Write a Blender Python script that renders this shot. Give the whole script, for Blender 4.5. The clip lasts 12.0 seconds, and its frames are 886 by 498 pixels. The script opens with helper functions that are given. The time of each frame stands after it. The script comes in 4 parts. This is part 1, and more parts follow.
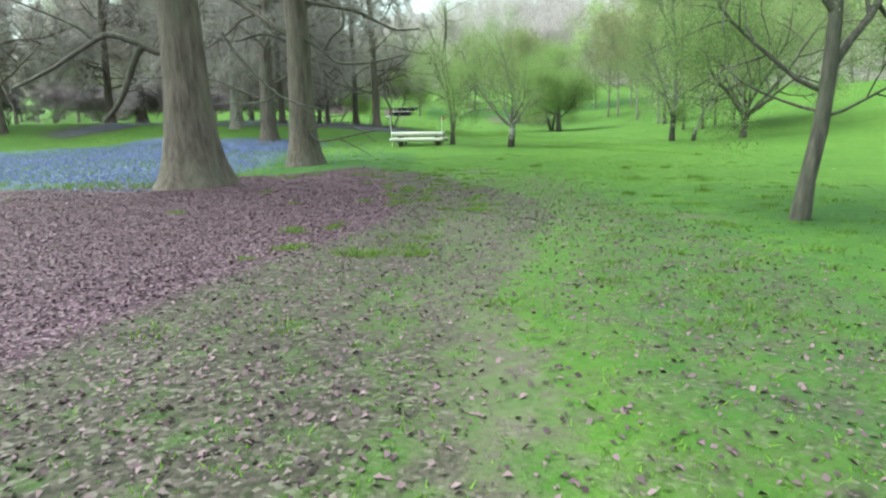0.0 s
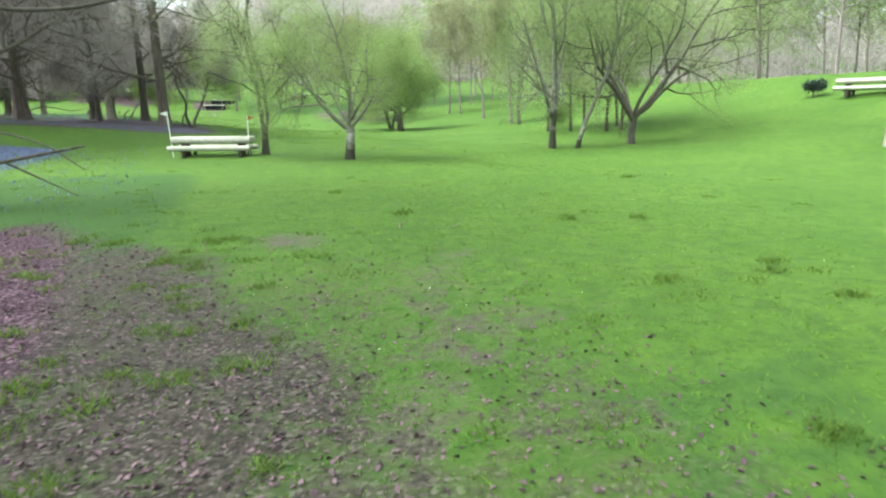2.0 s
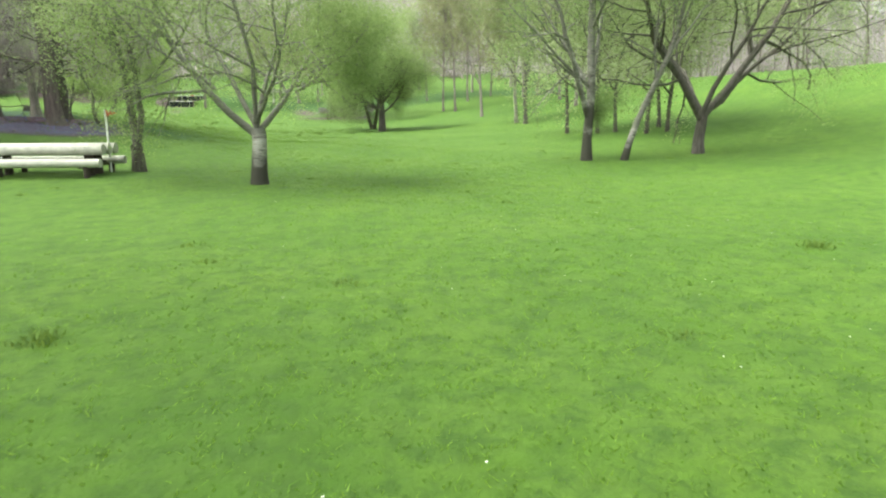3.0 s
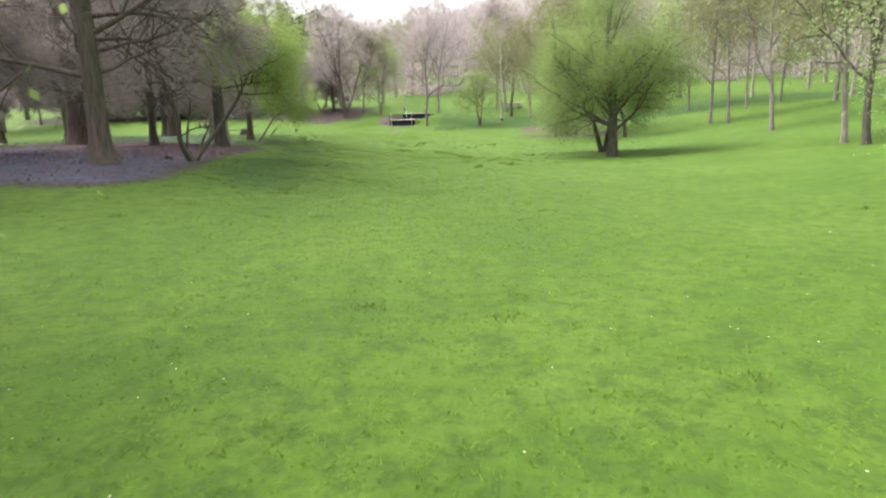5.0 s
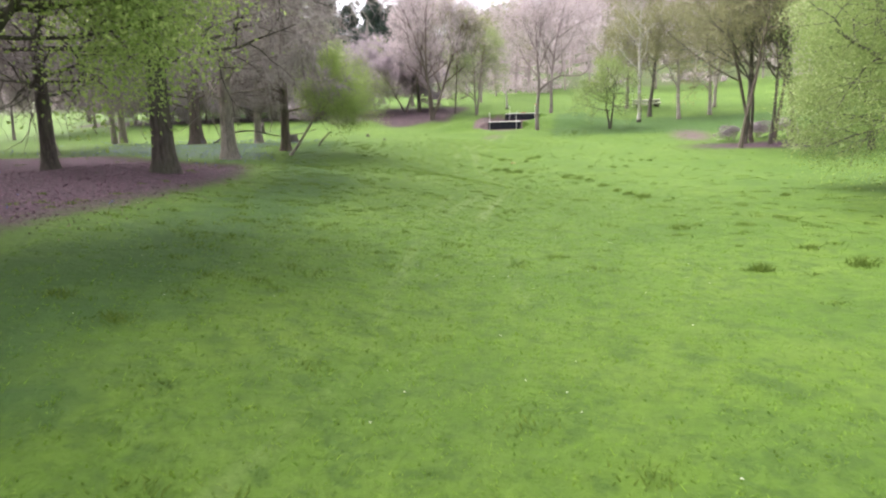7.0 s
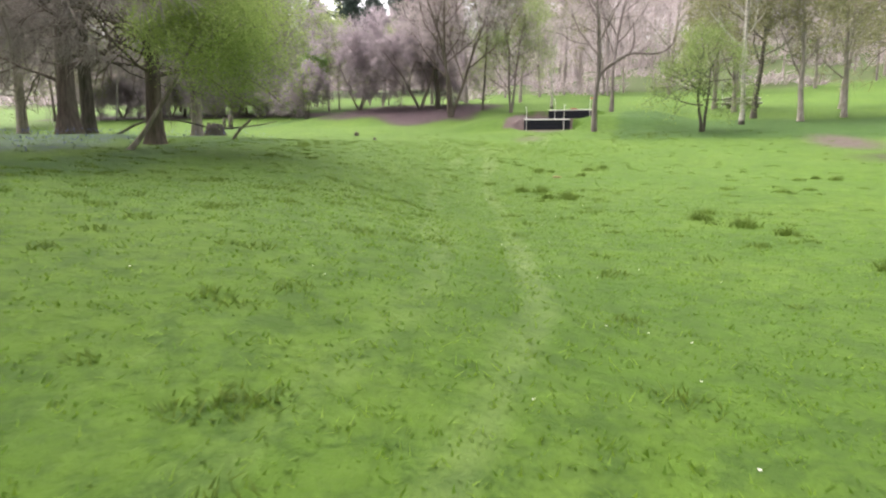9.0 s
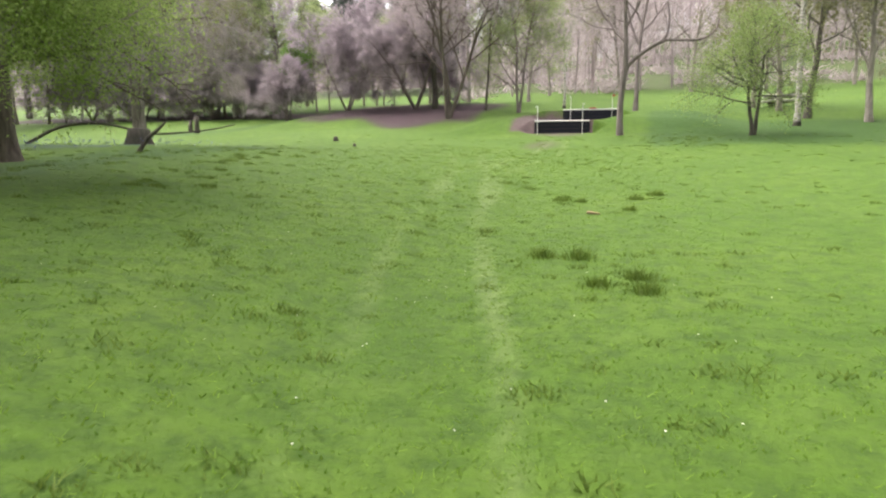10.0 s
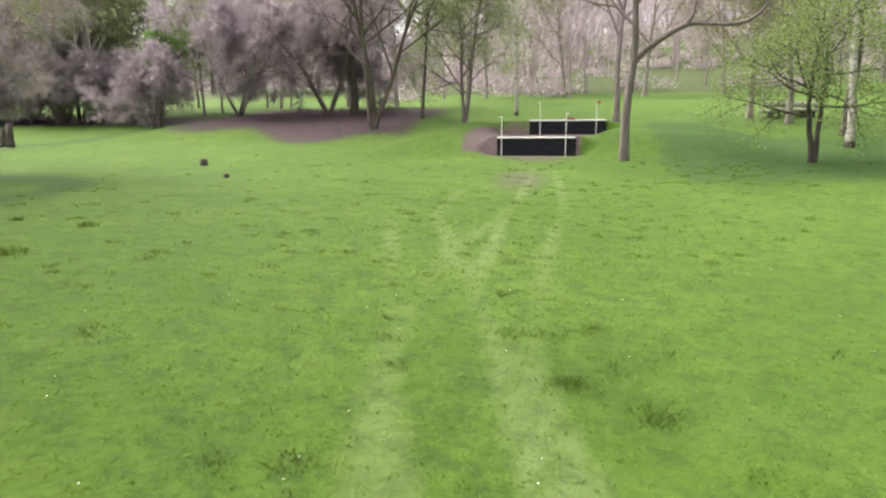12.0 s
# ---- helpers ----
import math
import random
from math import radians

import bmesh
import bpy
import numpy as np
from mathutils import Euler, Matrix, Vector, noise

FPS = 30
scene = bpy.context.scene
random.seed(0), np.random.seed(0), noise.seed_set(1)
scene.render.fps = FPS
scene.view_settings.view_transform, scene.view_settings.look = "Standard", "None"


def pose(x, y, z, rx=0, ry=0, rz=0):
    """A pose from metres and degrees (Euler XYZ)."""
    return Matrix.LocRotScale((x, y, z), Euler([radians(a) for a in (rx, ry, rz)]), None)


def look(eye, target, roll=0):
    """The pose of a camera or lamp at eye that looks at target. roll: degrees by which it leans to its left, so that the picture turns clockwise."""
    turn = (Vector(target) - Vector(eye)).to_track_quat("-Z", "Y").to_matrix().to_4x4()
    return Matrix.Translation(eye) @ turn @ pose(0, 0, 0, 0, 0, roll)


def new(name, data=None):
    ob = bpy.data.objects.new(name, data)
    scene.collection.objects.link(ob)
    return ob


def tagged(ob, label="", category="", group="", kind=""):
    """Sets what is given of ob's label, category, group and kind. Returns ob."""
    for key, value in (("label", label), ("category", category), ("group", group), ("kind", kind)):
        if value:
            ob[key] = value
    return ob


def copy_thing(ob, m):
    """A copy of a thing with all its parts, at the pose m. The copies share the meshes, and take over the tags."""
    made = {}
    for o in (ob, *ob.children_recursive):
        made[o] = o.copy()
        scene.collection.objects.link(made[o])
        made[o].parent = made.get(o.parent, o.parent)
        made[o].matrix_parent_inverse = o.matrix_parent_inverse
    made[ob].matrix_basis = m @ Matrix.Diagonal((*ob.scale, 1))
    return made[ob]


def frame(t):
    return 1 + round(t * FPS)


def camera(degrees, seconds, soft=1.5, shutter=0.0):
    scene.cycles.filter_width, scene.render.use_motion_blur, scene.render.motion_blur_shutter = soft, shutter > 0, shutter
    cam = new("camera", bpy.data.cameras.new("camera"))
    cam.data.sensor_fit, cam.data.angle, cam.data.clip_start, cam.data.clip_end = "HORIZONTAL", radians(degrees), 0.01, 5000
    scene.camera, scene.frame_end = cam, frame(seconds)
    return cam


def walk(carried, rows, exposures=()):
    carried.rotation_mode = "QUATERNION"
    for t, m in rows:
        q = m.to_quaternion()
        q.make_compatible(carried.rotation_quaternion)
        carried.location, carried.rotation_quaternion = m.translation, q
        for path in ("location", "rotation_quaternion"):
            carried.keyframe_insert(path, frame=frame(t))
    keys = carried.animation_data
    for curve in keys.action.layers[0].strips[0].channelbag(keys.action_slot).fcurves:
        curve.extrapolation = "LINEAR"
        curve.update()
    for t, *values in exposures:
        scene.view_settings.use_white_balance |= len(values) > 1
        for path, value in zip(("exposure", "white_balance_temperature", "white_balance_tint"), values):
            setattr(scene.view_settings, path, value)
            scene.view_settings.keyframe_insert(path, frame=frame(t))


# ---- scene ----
cam = camera(70.5, 12.0, soft=2.2, shutter=0.05)
PATH = [
    (0, (0.0, 0.0, 1.35), (0.103, 1.959, 0.959), -0.9),
    (0.5, (-0.757, 1.598, 1.489), (-0.247, 3.491, 1.094), -0.4),
    (1, (-0.765, 3.691, 1.527), (-0.194, 5.567, 1.131), -0.8),
    (1.5, (-0.108, 6.163, 1.577), (0.497, 8.027, 1.176), -0.6),
    (2, (1.381, 9.748, 1.62), (1.989, 11.608, 1.208), -0.4),
    (2.5, (3.093, 14.642, 1.447), (3.712, 16.499, 1.037), -0.3),
    (2.7, (3.74, 16.306, 1.504), (4.363, 18.16, 1.089), -0.2),
    (4.3, (9.067, 26.542, 1.635), (9.253, 28.497, 1.256), -1.5),
    (4.5, (9.37, 27.696, 1.765), (9.392, 29.661, 1.393), -1.6),
    (5, (9.269, 31.959, 1.856), (9.115, 33.92, 1.491), -1.5),
    (5.5, (8.71, 37.009, 1.849), (8.468, 38.961, 1.487), -1.6),
    (6, (8.036, 41.579, 2.084), (7.72, 43.521, 1.729), -1.5),
    (6.5, (7.391, 45.421, 2.191), (6.99, 47.348, 1.839), -1.5),
    (7, (6.537, 49.618, 2.251), (6.085, 51.535, 1.899), -1.4),
    (7.5, (5.772, 53.819, 2.287), (5.297, 55.731, 1.939), -1.6),
    (9.3, (4.301, 67.761, 1.457), (3.708, 69.646, 1.149), -0.0),
    (9.5, (4.007, 69.048, 1.562), (3.41, 70.931, 1.251), -0.2),
    (10, (3.324, 72.153, 1.916), (2.724, 74.036, 1.605), -0.1),
    (10.5, (2.706, 74.552, 2.106), (2.099, 76.432, 1.794), -0.1),
    (11, (1.953, 77.184, 2.447), (1.352, 79.065, 2.133), 0.1),
    (11.5, (0.982, 79.812, 2.701), (0.486, 81.724, 2.386), 0.1),
    (12, (0.0, 82.471, 2.967), (-0.364, 84.413, 2.657), 0.1),
]
EXPOSURES = [(0.0, 1.88, 6000, -18), (1.5, 2.03, 6050, -9), (2.7, 2.05, 6350, -2), (4.3, 1.9, 6750, 6), (6.0, 2.0, 6550, 15), (7.5, 2.1, 6450, 20), (9.5, 1.9, 6750, 14), (11.0, 1.88, 6750, 14), (12.0, 1.79, 6750, 14)]
walk(cam, [(t, look(eye, target, roll)) for t, eye, target, roll in PATH], EXPOSURES)

# ---- world and light ----
world = bpy.data.worlds.new("overcast_sky")
scene.world = world
world.use_nodes = True
wn, wl = world.node_tree.nodes, world.node_tree.links
sky = wn.new("ShaderNodeTexSky")
sky.sky_type, sky.sun_disc = "NISHITA", False
sky.sun_elevation, sky.sun_rotation = radians(60), radians(-78)
sky.air_density, sky.dust_density, sky.ozone_density = 1.0, 6.0, 1.0
grey = wn.new("ShaderNodeHueSaturation")
grey.inputs["Saturation"].default_value = 0.25
wl.new(sky.outputs[0], grey.inputs["Color"])
wl.new(grey.outputs[0], wn["Background"].inputs["Color"])
wn["Background"].inputs["Strength"].default_value = 0.148

sun = new("sun", bpy.data.lights.new("sun", "SUN"))
sun.data.energy, sun.data.angle, sun.data.color = 0.8, radians(50), (1.0, 0.96, 0.9)
sun.matrix_basis = look((0, 0, 50), (18, -4, 50 - 32))

# ---- materials ----


def material(name, rough=0.8):
    m = bpy.data.materials.new(name)
    m.use_nodes = True
    b = m.node_tree.nodes["Principled BSDF"]
    b.inputs["Roughness"].default_value = rough
    b.inputs["Specular IOR Level"].default_value = 0.25
    return m, m.node_tree.nodes, m.node_tree.links, b


def noise_tex(n, l, scale, detail=4.0, rough=0.6, coords=None, stretch=None):
    tex = n.new("ShaderNodeTexNoise")
    tex.inputs["Scale"].default_value, tex.inputs["Detail"].default_value = scale, detail
    tex.inputs["Roughness"].default_value = rough
    if coords is not None:
        if stretch:
            mp = n.new("ShaderNodeMapping")
            mp.inputs["Scale"].default_value = stretch
            l.new(coords, mp.inputs["Vector"])
            l.new(mp.outputs[0], tex.inputs["Vector"])
        else:
            l.new(coords, tex.inputs["Vector"])
    return tex


def ramp(n, l, source, stops):
    r = n.new("ShaderNodeValToRGB")
    while len(r.color_ramp.elements) < len(stops):
        r.color_ramp.elements.new(0.5)
    for e, (at, c) in zip(r.color_ramp.elements, stops):
        e.position, e.color = at, (*c, 1)
    l.new(source, r.inputs[0])
    return r.outputs[0]


def mix(n, l, fac, a, b, mode="MIX"):
    m = n.new("ShaderNodeMix")
    m.data_type, m.blend_type = "RGBA", mode
    for src, sock in ((fac, m.inputs[0]), (a, m.inputs[6]), (b, m.inputs[7])):
        if isinstance(src, (int, float)):
            sock.default_value = src
        elif isinstance(src, tuple):
            sock.default_value = (*src, 1)
        else:
            l.new(src, sock)
    return m.outputs[2]


def bump(n, l, b, height, strength, distance):
    bp = n.new("ShaderNodeBump")
    bp.inputs["Strength"].default_value, bp.inputs["Distance"].default_value = strength, distance
    l.new(height, bp.inputs["Height"])
    l.new(bp.outputs[0], b.inputs["Normal"])


def ground_material():
    m, n, l, b = material("meadow_ground", 0.9)
    geo = n.new("ShaderNodeNewGeometry").outputs["Position"]
    fine = noise_tex(n, l, 9.0, 6, 0.7, geo)
    tuft = noise_tex(n, l, 3.6, 5, 0.75, geo)
    broad = noise_tex(n, l, 0.35, 4, 0.6, geo)
    mid = noise_tex(n, l, 1.7, 4, 0.6, geo)
    grass = ramp(n, l, broad.outputs[0], ((0.3, (0.048, 0.106, 0.0085)), (0.52, (0.068, 0.134, 0.011)), (0.72, (0.091, 0.155, 0.017))))
    grass = mix(n, l, ramp(n, l, mid.outputs[0], ((0.42, (0, 0, 0)), (0.75, (0.45, 0.45, 0.45)))), grass, (0.102, 0.166, 0.028))
    grass = mix(n, l, ramp(n, l, fine.outputs[0], ((0.3, (0.75, 0.75, 0.75)), (0.5, (0.12, 0.12, 0.12)), (0.7, (0, 0, 0)))), grass, (0.041, 0.083, 0.010))

    grass = mix(n, l, ramp(n, l, tuft.outputs[0], ((0.39, (0.95, 0.95, 0.95)), (0.48, (0.3, 0.3, 0.3)), (0.58, (0, 0, 0)))), grass, (0.041, 0.086, 0.010))

    def attr(name):
        a = n.new("ShaderNodeAttribute")
        a.attribute_name = name
        return a.outputs["Fac"]

    def edged(name, lo=0.42, hi=0.58, spread=0.5, tex=mid):
        add = n.new("ShaderNodeMath")
        add.operation = "MULTIPLY_ADD"
        l.new(tex.outputs[0], add.inputs[0])
        add.inputs[1].default_value, add.inputs[2].default_value = spread, -spread / 2
        add2 = n.new("ShaderNodeMath")
        l.new(add.outputs[0], add2.inputs[0])
        l.new(attr(name), add2.inputs[1])
        return ramp(n, l, add2.outputs[0], ((lo, (0, 0, 0)), (hi, (1, 1, 1))))

    cells = n.new("ShaderNodeTexVoronoi")
    cells.inputs["Scale"].default_value = 36
    l.new(geo, cells.inputs["Vector"])
    tone = n.new("ShaderNodeSeparateColor")
    l.new(cells.outputs["Color"], tone.inputs[0])
    litter = ramp(n, l, tone.outputs[0], ((0.1, (0.014, 0.006, 0.01)), (0.45, (0.041, 0.017, 0.031)), (0.8, (0.088, 0.042, 0.068)), (1.0, (0.22, 0.145, 0.185))))
    olive = ramp(n, l, tone.outputs[0], ((0.1, (0.022, 0.02, 0.013)), (0.5, (0.046, 0.038, 0.03)), (0.85, (0.068, 0.053, 0.047)), (1.0, (0.13, 0.108, 0.1))))
    litter = mix(n, l, ramp(n, l, attr("litter"), ((0.66, (0, 0, 0)), (0.86, (1, 1, 1)))), olive, litter)
    soil = mix(n, l, fine.outputs[0], (0.055, 0.038, 0.038), (0.135, 0.1, 0.098))
    blue = mix(n, l, fine.outputs[0], (0.055, 0.075, 0.095), (0.09, 0.11, 0.2))
    worn = mix(n, l, fine.outputs[0], (0.115, 0.175, 0.05), (0.225, 0.28, 0.125))
    # dark grass tone, which also colours the painted shade beside the young tree
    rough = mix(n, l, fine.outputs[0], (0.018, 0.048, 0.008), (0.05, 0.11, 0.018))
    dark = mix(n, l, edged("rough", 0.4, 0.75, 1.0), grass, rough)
    c = mix(n, l, edged("worn", 0.2, 1.0, 0.4, tuft), dark, worn)
    c = mix(n, l, edged("soil", 0.42, 0.8, 1.1, tuft), c, soil)
    c = mix(n, l, edged("litter", 0.36, 0.64, 0.95, tuft), c, litter)
    c = mix(n, l, edged("bluebell", 0.35, 0.65, 0.6), c, blue)
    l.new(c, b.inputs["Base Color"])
    h = n.new("ShaderNodeMath")
    h.operation = "MULTIPLY_ADD"
    l.new(fine.outputs[0], h.inputs[0])
    h.inputs[1].default_value = 0.5
    l.new(mid.outputs[0], h.inputs[2])
    bump(n, l, b, h.outputs[0], 0.9, 0.09)
    return m


def bark_material(name, dark, light, scale=9.0, moss=None):
    m, n, l, b = material(name, 0.92)
    tc = n.new("ShaderNodeTexCoord").outputs["Object"]
    ridges = noise_tex(n, l, scale, 6, 0.65, tc, (1, 1, 0.18))
    blotch = noise_tex(n, l, 1.3, 3, 0.6, tc)
    c = ramp(n, l, ridges.outputs[0], ((0.32, dark), (0.68, light)))
    c = mix(n, l, ramp(n, l, blotch.outputs[0], ((0.4, (0, 0, 0)), (0.7, (0.55, 0.55, 0.55)))), c, moss or tuple(v * 0.6 for v in dark))
    l.new(c, b.inputs["Base Color"])
    bump(n, l, b, ridges.outputs[0], 0.7, 0.05)
    return m


def birch_material(name, foot, rise):
    m, n, l, b = material(name, 0.75)
    tc = n.new("ShaderNodeTexCoord").outputs["Object"]
    bands = noise_tex(n, l, 3.0, 5, 0.7, tc, (1, 1, 4.5))
    patch = noise_tex(n, l, 1.6, 4, 0.6, tc)
    sep = n.new("ShaderNodeSeparateXYZ")
    l.new(tc, sep.inputs[0])
    low = n.new("ShaderNodeMath")
    low.operation = "MULTIPLY_ADD"
    l.new(sep.outputs[2], low.inputs[0])
    low.inputs[1].default_value = -foot
    l.new(patch.outputs[0], low.inputs[2])
    c = ramp(n, l, bands.outputs[0], ((0.36, (0.05, 0.045, 0.04)), (0.46, (0.36, 0.34, 0.3)), (0.7, (0.5, 0.48, 0.44))))
    c = mix(n, l, ramp(n, l, low.outputs[0], ((0.0, (0, 0, 0)), (0.25, (1, 1, 1)))), c, (0.05, 0.047, 0.035))
    high = n.new("ShaderNodeMath")
    high.operation = "MULTIPLY_ADD"
    l.new(sep.outputs[2], high.inputs[0])
    high.inputs[1].default_value = rise
    l.new(patch.outputs[0], high.inputs[2])
    c = mix(n, l, ramp(n, l, high.outputs[0], ((0.72, (0, 0, 0)), (1.0, (0.75, 0.75, 0.75)))), c, (0.085, 0.082, 0.062))
    l.new(c, b.inputs["Base Color"])
    bump(n, l, b, bands.outputs[0], 0.5, 0.03)
    return m


def leaf_material(name, a, bcol, through_light=0.35):
    m, n, l, b = material(name, 0.6)
    rnd = n.new("ShaderNodeNewGeometry").outputs["Random Per Island"]
    c = ramp(n, l, rnd, ((0.0, a), (1.0, bcol)))
    l.new(c, b.inputs["Base Color"])
    t = n.new("ShaderNodeBsdfTranslucent")
    l.new(c, t.inputs["Color"])
    mx = n.new("ShaderNodeMixShader")
    mx.inputs[0].default_value = through_light
    l.new(b.outputs[0], mx.inputs[1])
    l.new(t.outputs[0], mx.inputs[2])
    l.new(mx.outputs[0], n["Material Output"].inputs["Surface"])
    return m


def plain(name, color, rough=0.7, vary=0.25, scale=6.0):
    m, n, l, b = material(name, rough)
    tc = n.new("ShaderNodeTexCoord").outputs["Object"]
    t = noise_tex(n, l, scale, 5, 0.6, tc)
    dark = tuple(v * (1 - vary) for v in color)
    light = tuple(min(1, v * (1 + vary)) for v in color)
    l.new(ramp(n, l, t.outputs[0], ((0.3, dark), (0.7, light))), b.inputs["Base Color"])
    bump(n, l, b, t.outputs[0], 0.25, 0.01)
    return m


GROUND = ground_material()
BARK_GREY = bark_material("grey_brown_bark", (0.06, 0.045, 0.039), (0.18, 0.142, 0.124), 8, (0.12, 0.12, 0.085))
BARK_DARK = bark_material("dark_bark", (0.04, 0.034, 0.03), (0.145, 0.125, 0.108), 11, (0.07, 0.08, 0.05))
BARK_PALE = bark_material("pale_bark", (0.16, 0.138, 0.122), (0.42, 0.37, 0.335), 10, (0.14, 0.135, 0.105))
BARK_MAUVE = bark_material("mauve_grey_bark", (0.13, 0.105, 0.1), (0.3, 0.25, 0.245), 10, (0.13, 0.115, 0.105))
BIRCH = birch_material("birch_bark", 0.55, 0.45)
BIRCH_OLD = birch_material("old_birch_bark", 0.2, 0.17)
BIRCH_WHITE = birch_material("white_birch_bark", 1.5, 0.02)
LEAF_SPRING = leaf_material("young_leaves", (0.225, 0.285, 0.12), (0.41, 0.47, 0.235), 0.5)
LEAF_OLIVE = leaf_material("olive_green_leaves", (0.19, 0.22, 0.1), (0.36, 0.39, 0.2), 0.5)
LEAF_VIVID = leaf_material("vivid_green_leaves", (0.11, 0.21, 0.045), (0.22, 0.36, 0.09), 0.55)
LEAF_MID = leaf_material("mid_green_leaves", (0.12, 0.19, 0.055), (0.24, 0.31, 0.11), 0.5)
LEAF_OAK = leaf_material("opening_oak_leaves", (0.17, 0.25, 0.075), (0.33, 0.41, 0.16), 0.5)
LEAF_LIME = leaf_material("lime_green_leaves", (0.25, 0.35, 0.1), (0.42, 0.52, 0.18), 0.6)
LEAF_DULL = leaf_material("thin_budding_leaves", (0.17, 0.185, 0.085), (0.31, 0.3, 0.17), 0.4)
# needle tone lightened to carry the haze over the distant pines
LEAF_DARK = leaf_material("evergreen_needles", (0.025, 0.042, 0.034), (0.055, 0.08, 0.062), 0.15)
# paler than bare twigs: haze of the far hill is put into the colour
TWIG_MAUVE = leaf_material("mauve_budding_twigs", (0.3, 0.255, 0.26), (0.53, 0.465, 0.465), 0.55)
TWIG_GREY = leaf_material("grey_brown_hanging_twigs", (0.21, 0.185, 0.175), (0.4, 0.355, 0.34), 0.4)
TWIG_PINK = leaf_material("pinkish_budding_twigs", (0.26, 0.22, 0.245), (0.46, 0.4, 0.43), 0.6)
GRASS_BLADE = leaf_material("grass_blades", (0.085, 0.172, 0.015), (0.17, 0.27, 0.034), 0.45)
GRASS_ROUGH = leaf_material("rough_grass_blades", (0.078, 0.14, 0.02), (0.15, 0.215, 0.04), 0.45)
DEAD_LEAF = leaf_material("dead_leaves", (0.02, 0.009, 0.014), (0.18, 0.112, 0.135), 0.1)
BLUEBELL = leaf_material("bluebell_flowers", (0.1, 0.115, 0.26), (0.2, 0.22, 0.44), 0.25)
DAISY = leaf_material("daisy_petals", (0.6, 0.6, 0.55), (0.8, 0.8, 0.74), 0.2)
PALE_WOOD = plain("weathered_pale_timber", (0.44, 0.43, 0.37), 0.8, 0.2, 5)
DARK_WOOD = plain("dark_creosoted_timber", (0.05, 0.04, 0.032), 0.85, 0.3, 8)
BLACK_BOARD = plain("black_rubber_facing", (0.012, 0.013, 0.02), 0.7, 0.3, 6)
WHITE_PAINT = plain("white_paint", (0.78, 0.78, 0.74), 0.5, 0.06, 8)
RED_CLOTH = plain("red_plastic", (0.42, 0.05, 0.04), 0.5, 0.1, 8)
STICK = plain("bleached_dead_wood", (0.2, 0.17, 0.14), 0.85, 0.3, 14)
TAN_WOOD = plain("split_tan_wood", (0.34, 0.26, 0.15), 0.85, 0.3, 14)

# ---- lie of the land ----
KNOTS_Y = (-400, -60, 0, 20, 33, 45, 56, 68, 78, 85, 92, 99, 106, 113, 120, 135, 160, 200, 300, 500, 900)
KNOTS_Z = (0, 0, 0, -0.06, 0.12, 0.33, 0.42, 0.43, 0.48, 0.8, 1.3, 1.85, 2.75, 3.7, 4.7, 6.6, 9.6, 17, 42, 75, 100)


def soft(a, b, v):
    """0 below a, 1 above b, smooth between."""
    u = min(1.0, max(0.0, (v - a) / (b - a)))
    return u * u * (3 - 2 * u)


SECTION = [float(np.mean([np.interp(0.5 * k - 400 + d, KNOTS_Y, KNOTS_Z) for d in (-3, -1.5, 0, 1.5, 3)])) for k in range(2700)]


def profile(y):
    """Long section of the valley, smoothed between its knots."""
    u = min(2698.0, max(0.0, (y + 400) * 2))
    k = int(u)
    return SECTION[k] + (SECTION[k + 1] - SECTION[k]) * (u - k)


# the two steps up the bank, cut between grassy shoulders
STEP_X0, STEP_X1 = -2.45, 0.5
STEP1_Y, STEP2_Y = 106.5, 110.6
STEP1_Z, STEP2_Z = 3.5, 4.25


def slope(x, y):
    """The lie of the land without the steps."""
    z = profile(y)
    left = max(0.0, 5.0 - 4.0 * soft(68, 78, y) - x)
    z += soft(36, 50, y) * (1 - soft(84, 104, y)) * 1.5 * (1 - math.exp(-left * 0.105))
    right = max(0.0, x - 14.0)
    z += (0.0072 * min(right, 23) ** 2 + 0.05 * max(0.0, right - 23)) * (1 - 0.6 * soft(60, 120, y))
    z += 0.6 * soft(109, 114, y) * (1 - soft(124, 134, y)) * soft(-24, -19, x) * (1 - soft(-7.5, -5, x))
    z -= 15 * (1 - soft(-35, 25, x)) * soft(165, 300, y)
    z += 0.05 * math.sin(x * 0.45 + 1.3) * math.sin(y * 0.37) + 0.03 * math.sin(x * 0.9 + y * 0.7)
    return z


def ground(x, y):
    z = slope(x, y)
    # shoulders beside the steps, then the treads
    if 100 < y < 122:
        bound = STEP_X1 + 0.1 + 0.3 * max(0.0, y - STEP1_Y)
        inside = soft(STEP_X0 - 0.9, STEP_X0 - 0.1, x) * (1 - soft(bound, bound + 0.7, x))
        wing = soft(STEP_X0 - 6, STEP_X0 - 2, x) * (1 - soft(5, 9, x)) * soft(105.2, 108, y) * (1 - soft(111, 120, y))
        z += 0.65 * wing
        if y < STEP1_Y:
            tread = min(z, 2.78)
        elif y < STEP2_Y:
            tread = STEP1_Z + 0.04 * (y - STEP1_Y)
        else:
            tread = max(z, STEP2_Z)
        z += (tread - z) * inside * soft(100, 104, y) * (1 - soft(116, 122, y))
    return z

# ---- mesh helpers ----


